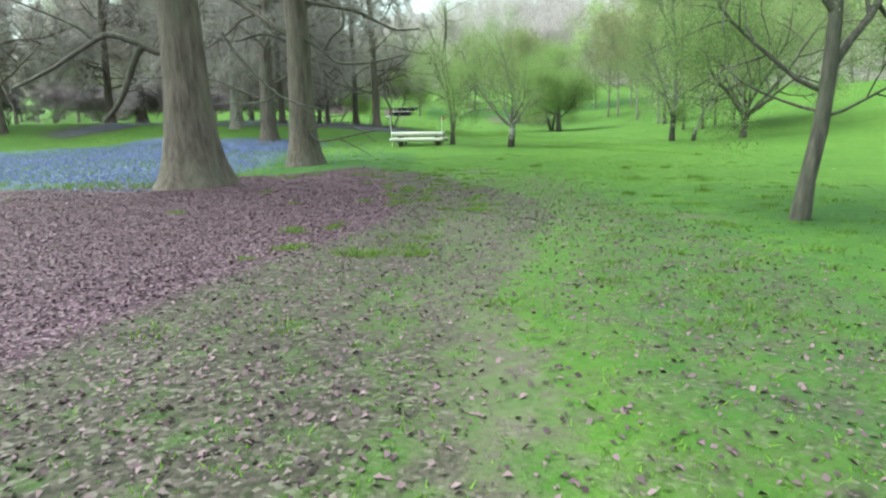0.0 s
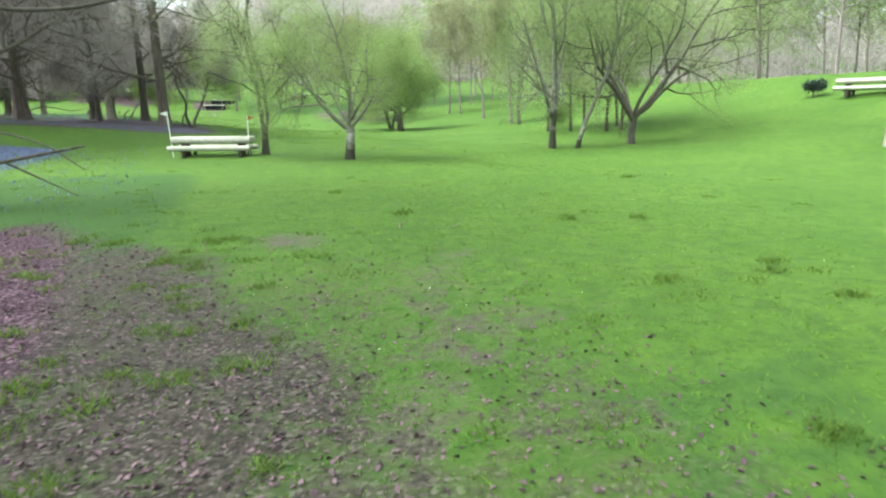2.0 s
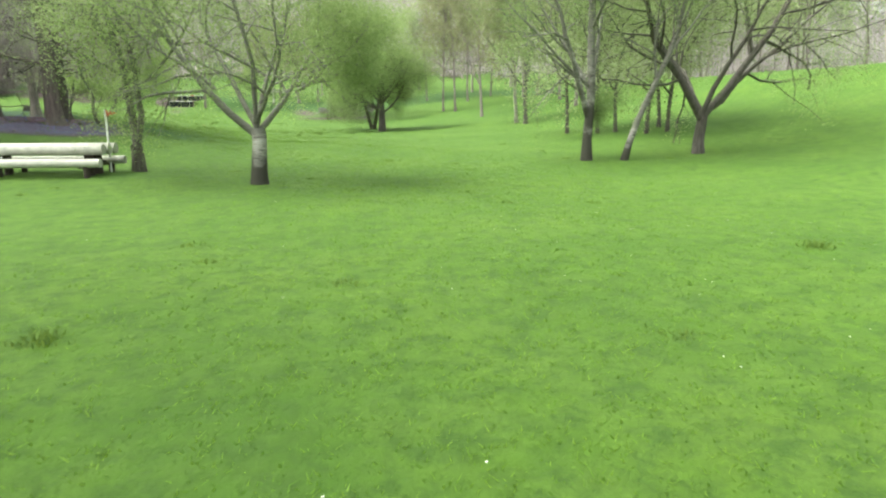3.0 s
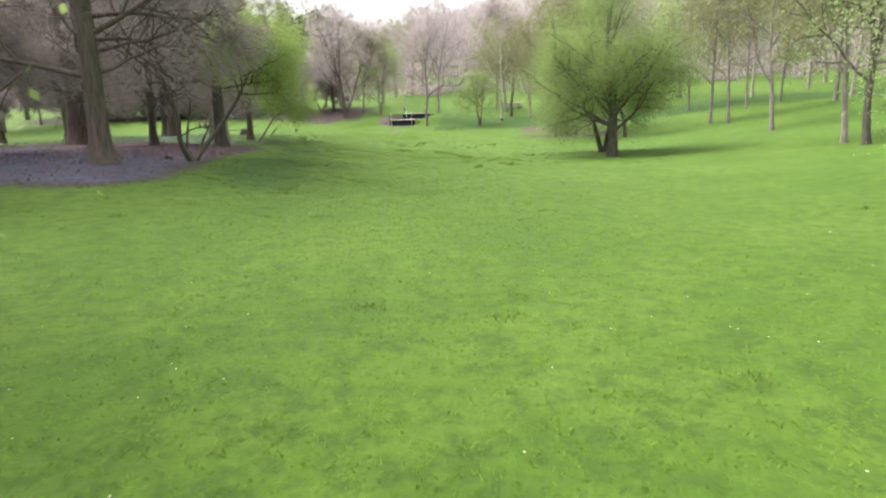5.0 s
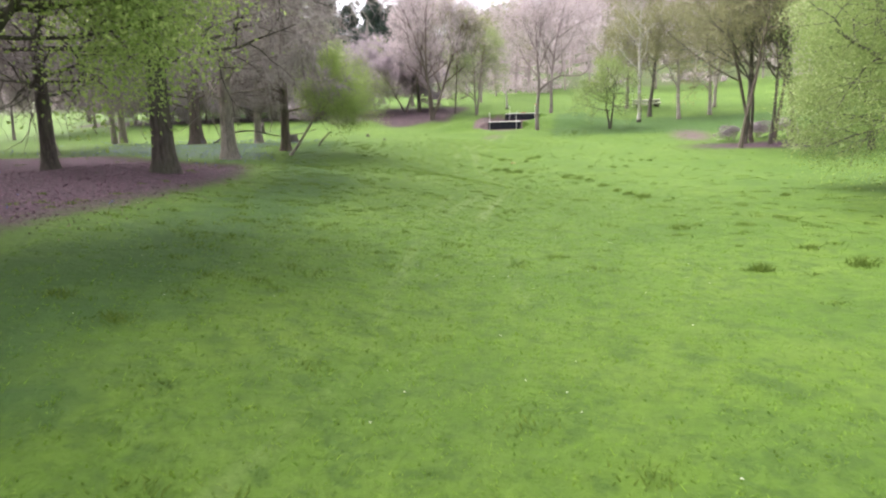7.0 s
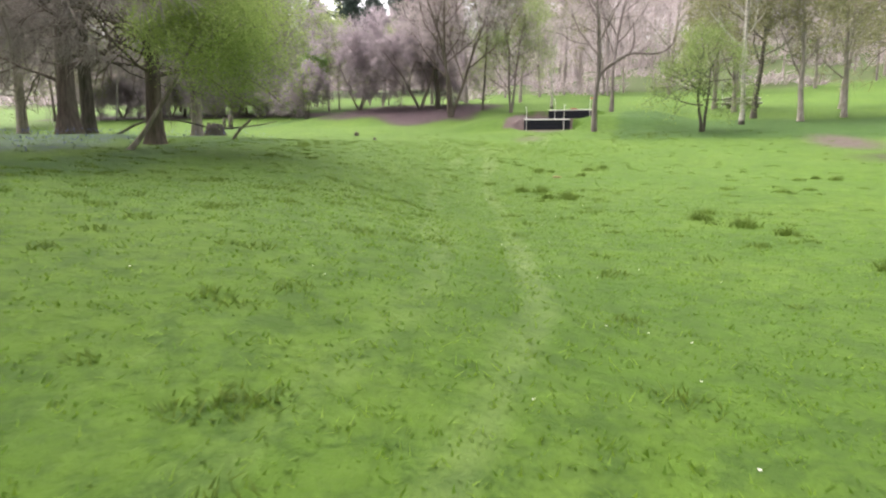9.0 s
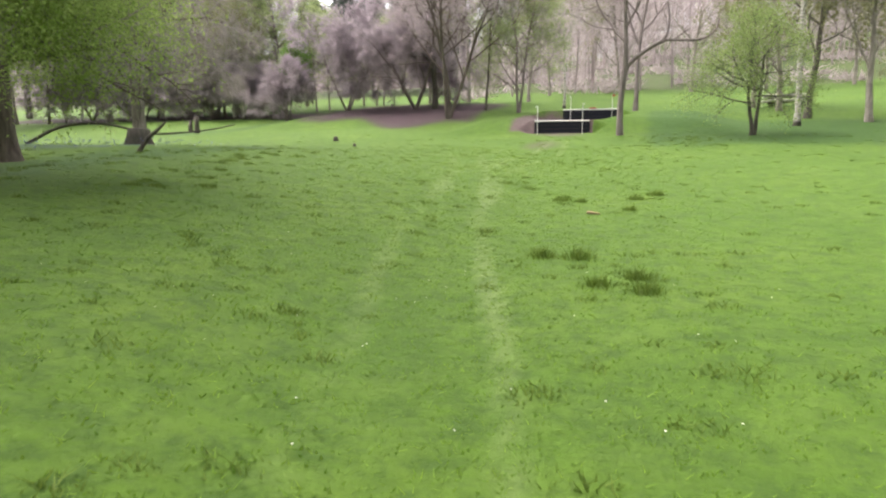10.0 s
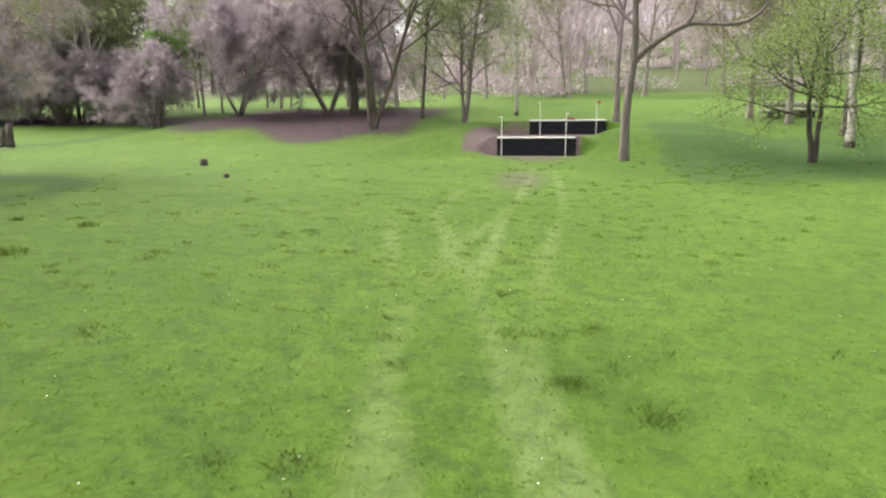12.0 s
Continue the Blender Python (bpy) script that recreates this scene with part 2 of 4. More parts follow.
class Soup:
    """Collects vertices and faces for one mesh."""

    def __init__(self):
        self.v, self.f3, self.f4, self.count = [], [], [], 0

    def add(self, verts, tris=None, quads=None):
        verts = np.asarray(verts, float).reshape(-1, 3)
        self.v.append(verts)
        if tris is not None and len(tris):
            self.f3.append(np.asarray(tris, int) + self.count)
        if quads is not None and len(quads):
            self.f4.append(np.asarray(quads, int) + self.count)
        self.count += len(verts)

    def mesh(self, name, mat, smooth=False):
        me = bpy.data.meshes.new(name)
        v = np.concatenate(self.v)
        f3 = np.concatenate(self.f3) if self.f3 else np.zeros((0, 3), int)
        f4 = np.concatenate(self.f4) if self.f4 else np.zeros((0, 4), int)
        loops = np.concatenate([f3.ravel(), f4.ravel()])
        starts = np.concatenate([np.arange(len(f3)) * 3, len(f3) * 3 + np.arange(len(f4)) * 4])
        me.vertices.add(len(v))
        me.vertices.foreach_set("co", v.ravel())
        me.loops.add(len(loops))
        me.loops.foreach_set("vertex_index", loops)
        me.polygons.add(len(starts))
        me.polygons.foreach_set("loop_start", starts)
        me.update(calc_edges=True)
        if smooth:
            me.polygons.foreach_set("use_smooth", np.ones(len(starts), bool))
        me.materials.append(mat)
        return me


def child(name, me, parent, label=""):
    ob = new(name, me)
    ob.parent = parent
    return tagged(ob, label)


def part(name, bm, mat, parent, label="", smooth=False):
    me = bpy.data.meshes.new(name)
    bm.to_mesh(me)
    bm.free()
    me.materials.append(mat)
    if smooth:
        me.polygons.foreach_set("use_smooth", [True] * len(me.polygons))
    return child(name, me, parent, label)


def box(size, at=(0, 0, 0), bevel=0.01, turn=(0, 0, 0)):
    bm = bmesh.new()
    bmesh.ops.create_cube(bm, size=1.0, matrix=Matrix.Diagonal((*size, 1)))
    if bevel:
        bmesh.ops.bevel(bm, geom=bm.edges[:], offset=bevel, segments=2, affect="EDGES")
    bmesh.ops.transform(bm, matrix=pose(*at, *turn), verts=bm.verts[:])
    return bm


def rod(r, length, at=(0, 0, 0), turn=(0, 0, 0), sides=12, r2=None):
    bm = bmesh.new()
    bmesh.ops.create_cone(bm, cap_ends=True, segments=sides, radius1=r, radius2=r if r2 is None else r2, depth=length)
    bmesh.ops.transform(bm, matrix=pose(*at, *turn), verts=bm.verts[:])
    return bm


def empty(name, x, y, z=None, turn=0, label="", category="", group="", kind=""):
    ob = new(name)
    ob.empty_display_size = 0.2
    ob.matrix_basis = pose(x, y, ground(x, y) if z is None else z, 0, 0, turn)
    return tagged(ob, label, category, group, kind)


def unit(v):
    return v / max(1e-9, np.linalg.norm(v))


def tube(soup, pts, radii, sides, lobes=0.0, cap=False):
    """A tapering tube along a line of points; lobes flute its first rings."""
    pts, n = np.asarray(pts), len(pts)
    tang = np.gradient(pts, axis=0)
    tang /= np.linalg.norm(tang, axis=1)[:, None] + 1e-9
    ref = np.array([1.0, 0.13, 0.0]) if abs(tang[0, 0]) < 0.9 else np.array([0.0, 1.0, 0.13])
    u = ref - (tang @ ref)[:, None] * tang
    u /= np.linalg.norm(u, axis=1)[:, None] + 1e-9
    w = np.cross(tang, u)
    a = np.linspace(0, 2 * np.pi, sides, endpoint=False)
    r = np.asarray(radii)[:, None] * np.ones(sides)
    if lobes:
        run = np.concatenate([[0], np.cumsum(np.linalg.norm(np.diff(pts, axis=0), axis=1))])
        fade = np.exp(-run / (radii[-1] + 1.1 * radii[0]))[:, None]
        r = r * (1 + lobes * fade * (np.sin(a * 5 + 0.6) * 0.6 + np.sin(a * 3 + 2) * 0.4) + 0.04 * np.sin(a * 4 + 1))
    ring = pts[:, None] + r[..., None] * (np.cos(a)[None, :, None] * u[:, None] + np.sin(a)[None, :, None] * w[:, None])
    i = np.arange(n - 1)[:, None] * sides
    j = np.arange(sides)[None]
    k = (j + 1) % sides
    quads = np.stack([i + j, i + k, i + sides + k, i + sides + j], -1).reshape(-1, 4)
    soup.add(ring.reshape(-1, 3), None, quads)


def diamonds(soup, rng, centres, size, flat=0.55, hang=0.0):
    """Leaf-shaped quads, turned at random, round the given centres."""
    n = len(centres)
    if not n:
        return
    a = rng.normal(size=(n, 3))
    a[:, 2] -= hang
    a /= np.linalg.norm(a, axis=1)[:, None]
    b = np.cross(a, rng.normal(size=(n, 3)))
    b /= np.linalg.norm(b, axis=1)[:, None] + 1e-9
    s = size * rng.uniform(0.6, 1.35, n)[:, None]
    v = np.stack([centres - a * s, centres + b * s * flat, centres + a * s, centres - b * s * flat], 1)
    i = np.arange(n)[:, None] * 4
    soup.add(v.reshape(-1, 3), None, i + np.arange(4))


def needles(soup, rng, roots, ways, length, width, spread, hang):
    """Fine twigs: thin slivers that leave their roots near the given ways."""
    n = len(roots)
    if not n:
        return
    d = ways + rng.normal(size=(n, 3)) * spread
    d[:, 2] -= hang
    d /= np.linalg.norm(d, axis=1)[:, None] + 1e-9
    b = np.cross(d, rng.normal(size=(n, 3)))
    b /= np.linalg.norm(b, axis=1)[:, None] + 1e-9
    s = length * rng.uniform(0.5, 1.4, n)[:, None]
    v = np.stack([roots - b * width, roots + b * width, roots + d * s], 1)
    i = np.arange(n)[:, None] * 3
    soup.add(v.reshape(-1, 3), i + np.arange(3))


# ---- trees ----
# habit of each kind: limbs, branches a limb, twigs a branch; angles; tropism (up or down) by level; wander by level
KINDS = {
    "green": dict(n=(9, 6, 5), ang=(55, 45, 40), trop=(0.04, 0.05, 0.0, -0.02), wob=(0.05, 0.14, 0.2, 0.25), ratio=(0.5, 0.5, 0.5)),
    "feather": dict(n=(12, 8, 6), ang=(60, 50, 45), trop=(0.03, 0.07, -0.03, -0.08), wob=(0.05, 0.15, 0.22, 0.28), ratio=(0.46, 0.5, 0.5)),
    "birch": dict(n=(10, 6, 5), ang=(42, 45, 45), trop=(0.03, 0.06, -0.03, -0.1), wob=(0.05, 0.12, 0.2, 0.25), ratio=(0.42, 0.5, 0.5)),
    "great": dict(n=(18, 8, 6), ang=(68, 52, 48), trop=(0.02, 0.02, -0.03, -0.08), wob=(0.02, 0.2, 0.26, 0.32), ratio=(0.24, 0.5, 0.5)),
    "bare": dict(n=(9, 7, 6), ang=(40, 42, 40), trop=(0.03, 0.06, 0.03, 0.0), wob=(0.05, 0.15, 0.22, 0.28), ratio=(0.5, 0.5, 0.5)),
    "shrub": dict(n=(6, 6, 5), ang=(45, 45, 40), trop=(0.03, 0.0, -0.03, -0.05), wob=(0.1, 0.2, 0.25, 0.3), ratio=(0.6, 0.55, 0.5)),
}


def grow(soup, rng, p, d, length, r, level, kind, tips, top=3, sides=(12, 7, 5, 3), low=0.3, flare=1.0, lobes=0.0, r_end=0.3):
    """One stem of a tree and, level by level, what grows from it. tips gathers (place, way) of the finest twigs."""
    k = KINDS[kind]
    f = np.linspace(0, 1, (13, 8, 6, 4)[level])
    if lobes:
        f = np.concatenate([(0, 0.008, 0.018, 0.03, 0.045, 0.065, 0.095, 0.135), np.linspace(0.19, 1, 10)])
    n = len(f) - 1
    d = unit(np.asarray(d, float))
    pts, ways, p = [np.asarray(p, float)], [d], np.asarray(p, float)
    for step in np.diff(f):
        d = unit(d + (rng.normal(0, k["wob"][level], 3) * np.array([1, 1, 0.6]) + np.array([0, 0, k["trop"][level]])) * (min(1.0, step * 12) if lobes else 1))
        p = p + d * length * step
        pts.append(p)
        ways.append(d)
    radii = r * (1 - (1 - r_end) * f)
    if flare > 1:
        radii = radii * (1 + (flare - 1) * np.exp(-f * length / (r * 1.6)))
    tube(soup, pts, radii, sides[level], lobes)
    if level >= top:
        for q, w in zip(pts[1:], ways[1:]):
            tips.append((q, w))
        return
    count = k["n"][level] if low < 1 else 0
    for c in range(count):
        at = low + (1 - low) * (c + rng.uniform(0.1, 0.9)) / count
        j = min(int(np.searchsorted(f, at, side="right")) - 1, n - 1)
        q = pts[j] + (pts[j + 1] - pts[j]) * (at - f[j]) / (f[j + 1] - f[j])
        az = c * 2.4 + rng.uniform(-0.5, 0.5)
        side = unit(np.cross(ways[j], (math.sin(az), math.cos(az), 0.3)))
        ang = radians(k["ang"][level] + rng.uniform(-14, 14))
        way = ways[j] * math.cos(ang) + side * math.sin(ang)
        size = length * k["ratio"][level] * (1.25 - 0.65 * at) * rng.uniform(0.8, 1.2)
        thick = min(radii[j] * 0.6, max(0.006, size * 0.013 + radii[j] * (0.06 if level == 0 else 0.16)))
        grow(soup, rng, q, way, size, thick, level + 1, kind, tips, top, sides, 0.25 if level else 0.2)


def curved(line):
    """A smooth line through the given points, four steps from each to the next."""
    p = np.asarray(line, float)
    p = np.concatenate([p[:1] * 2 - p[1:2], p, p[-1:] * 2 - p[-2:-1]])
    out = []
    for a, b, c, d in zip(p, p[1:], p[2:], p[3:]):
        for t in (0, 0.25, 0.5, 0.75):
            out.append(0.5 * (2 * b + (c - a) * t + (2 * a - 5 * b + 4 * c - d) * t * t + (3 * b - a - 3 * c + d) * t ** 3))
    return np.array(out + [p[-2]])


def sideways(way, line, depth=0.0):
    """Points (across, up) of a bough that spreads across the given compass way, in degrees."""
    c, k = math.cos(radians(way)), math.sin(radians(way))
    return [(a * c + depth * k, -a * k + depth * c, z) for a, z in line]


def tree(name, x, y, kind, height, r, bark, crown, label, category="tree", group="", seed=1, lean=(0, 0), low=0.3, stems=((0, 0, 1),),
         limbs=(), boughs=(), leaves=9, leaf=0.09, scatter=0.22, fine=0, fine_len=0.5, fine_w=0.011, hang=0.15, top=3, flare=1.35, lobes=0.0, turn=0, r_end=0.3, clear=0.5):
    """A tree that stands on the ground: trunk with its limbs, and crown. stems: (lean x, lean y, share of the height) for each trunk;
    limbs: (height, azimuth, elevation, length, radius, and its start off the trunk) of limbs of its own; boughs: (points, first and last radius)
    of bare boughs; leaves and fine: leaves and slivers for each twig point."""
    rng = np.random.default_rng(seed)
    wood, tips, arms = Soup(), [], []
    for sx, sy, share in stems:
        base = np.array([0.35 * r * sx * 3, 0.35 * r * sy * 3, -0.15])
        grow(wood, rng, base, (lean[0] + sx, lean[1] + sy, 1), height * share, r * (1 if len(stems) == 1 else 0.75), 0, kind, tips, top,
             (16, 7, 5, 3), low, flare, lobes, r_end)
    for h, az, el, length, lr, *off in limbs:
        a, e = radians(az), radians(el)
        way = (math.sin(a) * math.cos(e), math.cos(a) * math.cos(e), math.sin(e))
        at = np.array([lean[0] * h, lean[1] * h, h]) + np.array([*(off or (0, 0)), 0])
        arm = Soup()
        grow(arm, rng, at, way, length, lr, 1, kind, tips, top, (16, 8, 5, 3), 0.25)
        arms.append(("limb", arm))
    for line, r0, r1 in boughs:
        arm = Soup()
        tube(arm, curved(line), np.linspace(r0, r1, 4 * len(line) - 3), 7)
        arms.append(("bough", arm))
    ob = empty(name, x, y, turn=turn, label=label, category=category, group=group)
    child("trunk", wood.mesh("trunk", bark, True), ob)
    for arm_name, arm in arms:
        child(arm_name, arm.mesh(arm_name, BARK_DARK if arm_name == "bough" else bark, True), ob)
    if tips and crown and (leaves or fine):
        green = Soup()
        q = np.array([t[0] for t in tips])
        w = np.array([t[1] for t in tips])
        keep = q[:, 2] > clear
        q, w = q[keep], w[keep]
        if leaves:
            many = np.repeat(q, leaves, 0)
            diamonds(green, rng, many + rng.normal(size=many.shape) * scatter, leaf, 0.55, hang)
        if fine:
            needles(green, rng, np.repeat(q, fine, 0), np.repeat(w, fine, 0), fine_len, fine_w, 0.55, hang)
        child("crown", green.mesh("crown", crown), ob)
    return ob

# ---- the ground ----
LITTER_EDGE = ((-20, -2.5), (3, -2.1), (7, -0.9), (9.5, 0.1), (15, 0.2), (19, -0.5), (21, -1.5))
MIXED_EDGE = ((3, 0.5), (6, 1.2), (9, 2.3), (12, 2.6), (14, 2.2), (16, 1.3), (19, 0.3))
WOOD_EDGE = ((44, -1.5), (46, 0.3), (48, 0.9), (52, 0), (58, -1.2), (66, -3), (72, -6), (80, -10), (86, -11), (110, -27))


def edge(table, y):
    if y <= table[0][0]:
        return table[0][1]
    for (ay, ax), (by, bx) in zip(table, table[1:]):
        if y <= by:
            return ax + (bx - ax) * (y - ay) / (by - ay)
    return table[-1][1]


def near_line(x, y, pts):
    """Distance to a line of points."""
    best = 1e9
    for (ax, ay), (bx, by) in zip(pts, pts[1:]):
        dx, dy = bx - ax, by - ay
        t = min(1, max(0, ((x - ax) * dx + (y - ay) * dy) / (dx * dx + dy * dy)))
        best = min(best, math.hypot(x - ax - t * dx, y - ay - t * dy))
    return best


def blob(x, y, cx, cy, rx, ry):
    return math.exp(-(((x - cx) / rx) ** 2 + ((y - cy) / ry) ** 2))


WHEELS = (
    (0.64, 0.24, ((4.3, 62), (4.1, 69.5), (3.8, 70.9), (3.5, 72.3), (3.0, 74.0), (2.4, 76.4), (1.3, 80.3), (0.7, 82.6), (0.0, 85.5), (-1.0, 89.9), (-1.1, 95.5), (-0.9, 103))),
    (0.46, 0.3, ((3.6, 62), (3.5, 69), (3.0, 71.1), (2.3, 72.9), (0.5, 78.5), (-0.2, 81.2), (-0.6, 83.4), (-1.3, 86.7), (-1.6, 91.1), (-1.0, 96.3))),
    (0.6, 0.26, ((0.6, 82), (0.2, 86.1), (-0.1, 87.2), (-0.5, 88.1), (-1.0, 89.9), (-1.5, 91.2), (-2.4, 94.5), (-2.6, 99))),
    (0.5, 0.28, ((-0.1, 87.2), (-0.2, 88.9), (-0.2, 91.7), (0.1, 97.0), (-0.2, 103))),
    (0.5, 0.26, ((-0.7, 84.5), (-0.8, 85.5), (-1.2, 86.7), (-1.6, 88.3), (-3.2, 94))),
    (0.62, 0.3, ((16, 57), (11.1, 53.7), (8.9, 51.6), (7.6, 50.6), (6.8, 49.4), (6.0, 48.5), (2, 45))),
    (0.58, 0.3, ((14, 54), (9.4, 50.4), (8.2, 49.2), (7.4, 48.4), (5, 46))),
    (0.36, 0.22, ((6.4, 53), (6.2, 55.0), (4.9, 60.8), (4.3, 63.1), (3.3, 69))),
    (0.4, 0.26, ((4.6, 51), (4.7, 54.2), (4.2, 57.3), (3.3, 62.2), (2.7, 69))),
)
BARE_PATH = ((0.1, -6), (0.15, 2.5), (0.7, 6), (1.1, 9.5), (1.6, 11.5), (2.8, 14.2), (3.8, 17))


def zones(x, y):
    """Shares of dead leaves, bare soil, bluebells, worn grass, and rough grass with one tree's painted shade, at a
    place.
    """
    litter = soil = blue = worn = rough = 0.0
    x0, y0 = x, y
    drift = 1 - soft(-16, -5, x)
    x, y = x + drift * 2.0 * math.sin(y * 0.31 + 0.5), y + drift * (3.2 * math.sin(x * 0.23 + 1.0) + 1.6 * math.sin(x * 0.61 + y * 0.2))
    if y < 45:
        litter = soft(-1.0, 1.0, min(edge(LITTER_EDGE, y) - x, (21 - y) - max(0.0, -2 - x) * 0.9))
        rim = edge(MIXED_EDGE, y)
        litter = max(litter, 0.65 * (1 - soft(rim - 0.5, rim + 0.7, x)) * (1 - soft(18, 20, y)), 0.45 * (1 - soft(8, 14, y)) * (1 - soft(2.2, 5, x)), 0.66 * (1 - soft(0.4, 2.6, x)) * (1 - soft(17, 19.5, y)) * soft(9, 14, y), 0.47 * soft(-3, 0, x) * (1 - soft(3, 5.5, x)) * (1 - soft(15, 21, y)))
        soil = (0.66 - 0.15 * soft(9, 15, y)) * (1 - soft(0.1, 1.0, near_line(x + 0.2 * math.sin(y * 1.7), y, BARE_PATH)))
        litter *= 1 - 0.3 * soil
        soil = max(soil, 0.7 * blob(x, y, 2.0, 18.3, 0.8, 1.0), 0.62 * blob(x, y, 3.6, 14.4, 1.3, 0.5), 0.62 * blob(x, y, 4.2, 9, 1.0, 0.8), 0.6 * blob(x, y, 3.4, 12.8, 1.2, 0.4))
        # the last blob puts the young tree's shade into the grass colour
        rough = 0.56 * soft(rim, rim + 1.0, x) * (1 - soft(12, 16, y)) + 0.5 * blob(x, y, 0.6, 19.5, 2.2, 2.5) + 0.55 * blob(x, y, 6.6, 8.4, 1.2, 0.8)
    if y < 60:
        low = 14.2 + 7.5 * soft(-5.5, -3.6, x)
        blue = soft(-1.2, 1.2, min(y - low, 40.5 - 0.45 * max(0.0, -10 - x) - y, -0.6 - x + 0.1 * (22 - y))) * (1 - 0.93 * soft(-7, -4, x))
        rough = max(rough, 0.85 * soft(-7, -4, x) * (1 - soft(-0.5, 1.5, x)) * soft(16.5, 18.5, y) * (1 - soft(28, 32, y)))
    if y > 43:
        inside = soft(-1.2, 1.2, edge(WOOD_EDGE, y) - x) * soft(44, 47, y) * soft(-27, -19, x)
        litter = max(litter, 0.8 * inside * (1 - soft(68, 76, y)))
        blue = max(blue, 0.45 * inside * soft(66, 76, y) * (1 - soft(98, 112, y)), 0.5 * inside * (1 - soft(54, 62, y)))
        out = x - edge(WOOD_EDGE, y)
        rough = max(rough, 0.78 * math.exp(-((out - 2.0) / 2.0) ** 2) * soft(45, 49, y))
        belt = soft(-1.5, 1.5, min(y0 - 110.0 - 0.3 * max(0, -12 - x0) + 0.8 * math.sin(x0 * 0.9), -6.6 - x0, x0 + 20.5)) * (1 - soft(121, 126, y0))
        litter = max(litter, 0.76 * belt)
        soil = max(soil, 0.8 * blob(x, y, 13.8, 99.5, 2.2, 5.0))
        litter = max(litter, 0.95 * blob(x, y, 17.0, 91.5, 5.5, 3.0))
        soil = max(soil, 0.75 * blob(x, y, -1.0, 105.4, 2.3, 1.2), 0.85 * blob(x, y, -3.0, 108.4, 1.2, 2.4), 0.9 * blob(x, y, -2.0, 109.9, 0.9, 1.2))
        if STEP_X0 - 1.2 < x < STEP_X1 + 0.1 + 0.3 * max(0.0, y - STEP1_Y) and STEP1_Y - 0.3 < y < STEP2_Y:
            soil = 0.85
        soil = max(soil, 0.62 * blob(x, y, -1.2, 101, 1.6, 3))
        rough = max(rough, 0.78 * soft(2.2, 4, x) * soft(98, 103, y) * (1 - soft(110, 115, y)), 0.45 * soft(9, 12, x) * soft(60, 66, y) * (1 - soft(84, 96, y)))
        # leaf-strewn floor of the far woods
        litter = max(litter, soft(150, 165, y + 0.15 * x) * 0.5 * soft(-25, -5, x), 0.5 * soft(180, 190, y))
        # thicket floor
        litter = max(litter, 0.75 * soft(-1.5, 1.5, min(y0 - 118.2, -19 - x0)) * (1 - soft(123, 126, y0)))
    for strength, width, line in WHEELS:
        if abs(y - line[0][1]) < 60:
            worn = max(worn, strength * (0.8 + 0.2 * math.sin(y * 0.9)) * (1 - soft(0.02, width, near_line(x + 0.03 * math.sin(y * 0.8), y, line))))
    return litter, soil, blue, worn, rough


ZONE_AT = {}


def zone_at(x, y):
    """zones(), looked up on a fine grid."""
    key = (round(x * 4), round(y * 4))
    if key not in ZONE_AT:
        ZONE_AT[key] = zones(key[0] / 4, key[1] / 4)
    return ZONE_AT[key]


def lines(spans):
    out = []
    for a, b, step in spans:
        out += list(np.arange(a, b, step))
    return out


def build_ground():
    xs = lines(((-900, -200, 100), (-200, -60, 20), (-60, -16, 2), (-16, -3.6, 0.4), (-3.6, 11.2, 0.15), (11.2, 20, 0.4), (20, 60, 2), (60, 200, 20), (200, 901, 100)))
    ys = lines(((-600, -100, 100), (-100, -8, 6), (-8, 0, 1), (0, 118, 0.42), (118, 160, 2), (160, 300, 10), (300, 901, 100)))
    ys = sorted(ys + [STEP1_Y - 0.02, STEP1_Y + 0.06, STEP2_Y - 0.02, STEP2_Y + 0.06])
    xs, ys = np.array(xs), np.array(ys)
    nx, ny = len(xs), len(ys)
    co = np.array([(x, y, ground(x, y)) for y in ys for x in xs])
    i = (np.arange(ny - 1)[:, None] * nx + np.arange(nx - 1)[None]).ravel()
    soup = Soup()
    soup.add(co, None, np.stack([i, i + 1, i + nx + 1, i + nx], 1))
    me = soup.mesh("ground", GROUND, True)
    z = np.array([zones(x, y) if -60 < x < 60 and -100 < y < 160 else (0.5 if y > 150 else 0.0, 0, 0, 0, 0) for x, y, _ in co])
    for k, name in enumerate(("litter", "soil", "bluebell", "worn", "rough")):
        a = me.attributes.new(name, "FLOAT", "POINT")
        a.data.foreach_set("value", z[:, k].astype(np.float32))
    return tagged(new("ground", me), "gently sloping mown meadow with leaf-strewn woodland edges", "ground", kind="structure")


build_ground()

# ---- obstacles of the riding course ----


def flag_pole(name, x, y, z, height, cloth, label, lean=0.0, side=-1, size=1.0):
    ob = empty(name, x, y, z, label=label, category="flag", group="course flags")
    pole = part("pole", rod(0.017 if size < 1 else 0.022, height, (lean * height / 2, 0, height / 2), (0, math.degrees(math.atan(lean)), 0), 10), WHITE_PAINT, ob)
    bm = bmesh.new()
    c = lean * height
    front = [bm.verts.new(v) for v in ((c, -0.012, height), (c + side * 0.26 * size, -0.012, height - 0.08 * size), (c, -0.012, height - 0.17 * size))]
    bm.faces.new(front)
    geom = bmesh.ops.extrude_face_region(bm, geom=bm.faces[:])
    bmesh.ops.translate(bm, vec=(0, 0.02, 0), verts=[g for g in geom["geom"] if isinstance(g, bmesh.types.BMVert)])
    bmesh.ops.recalc_face_normals(bm, faces=bm.faces[:])
    part("pennant", bm, cloth, pole)
    return ob


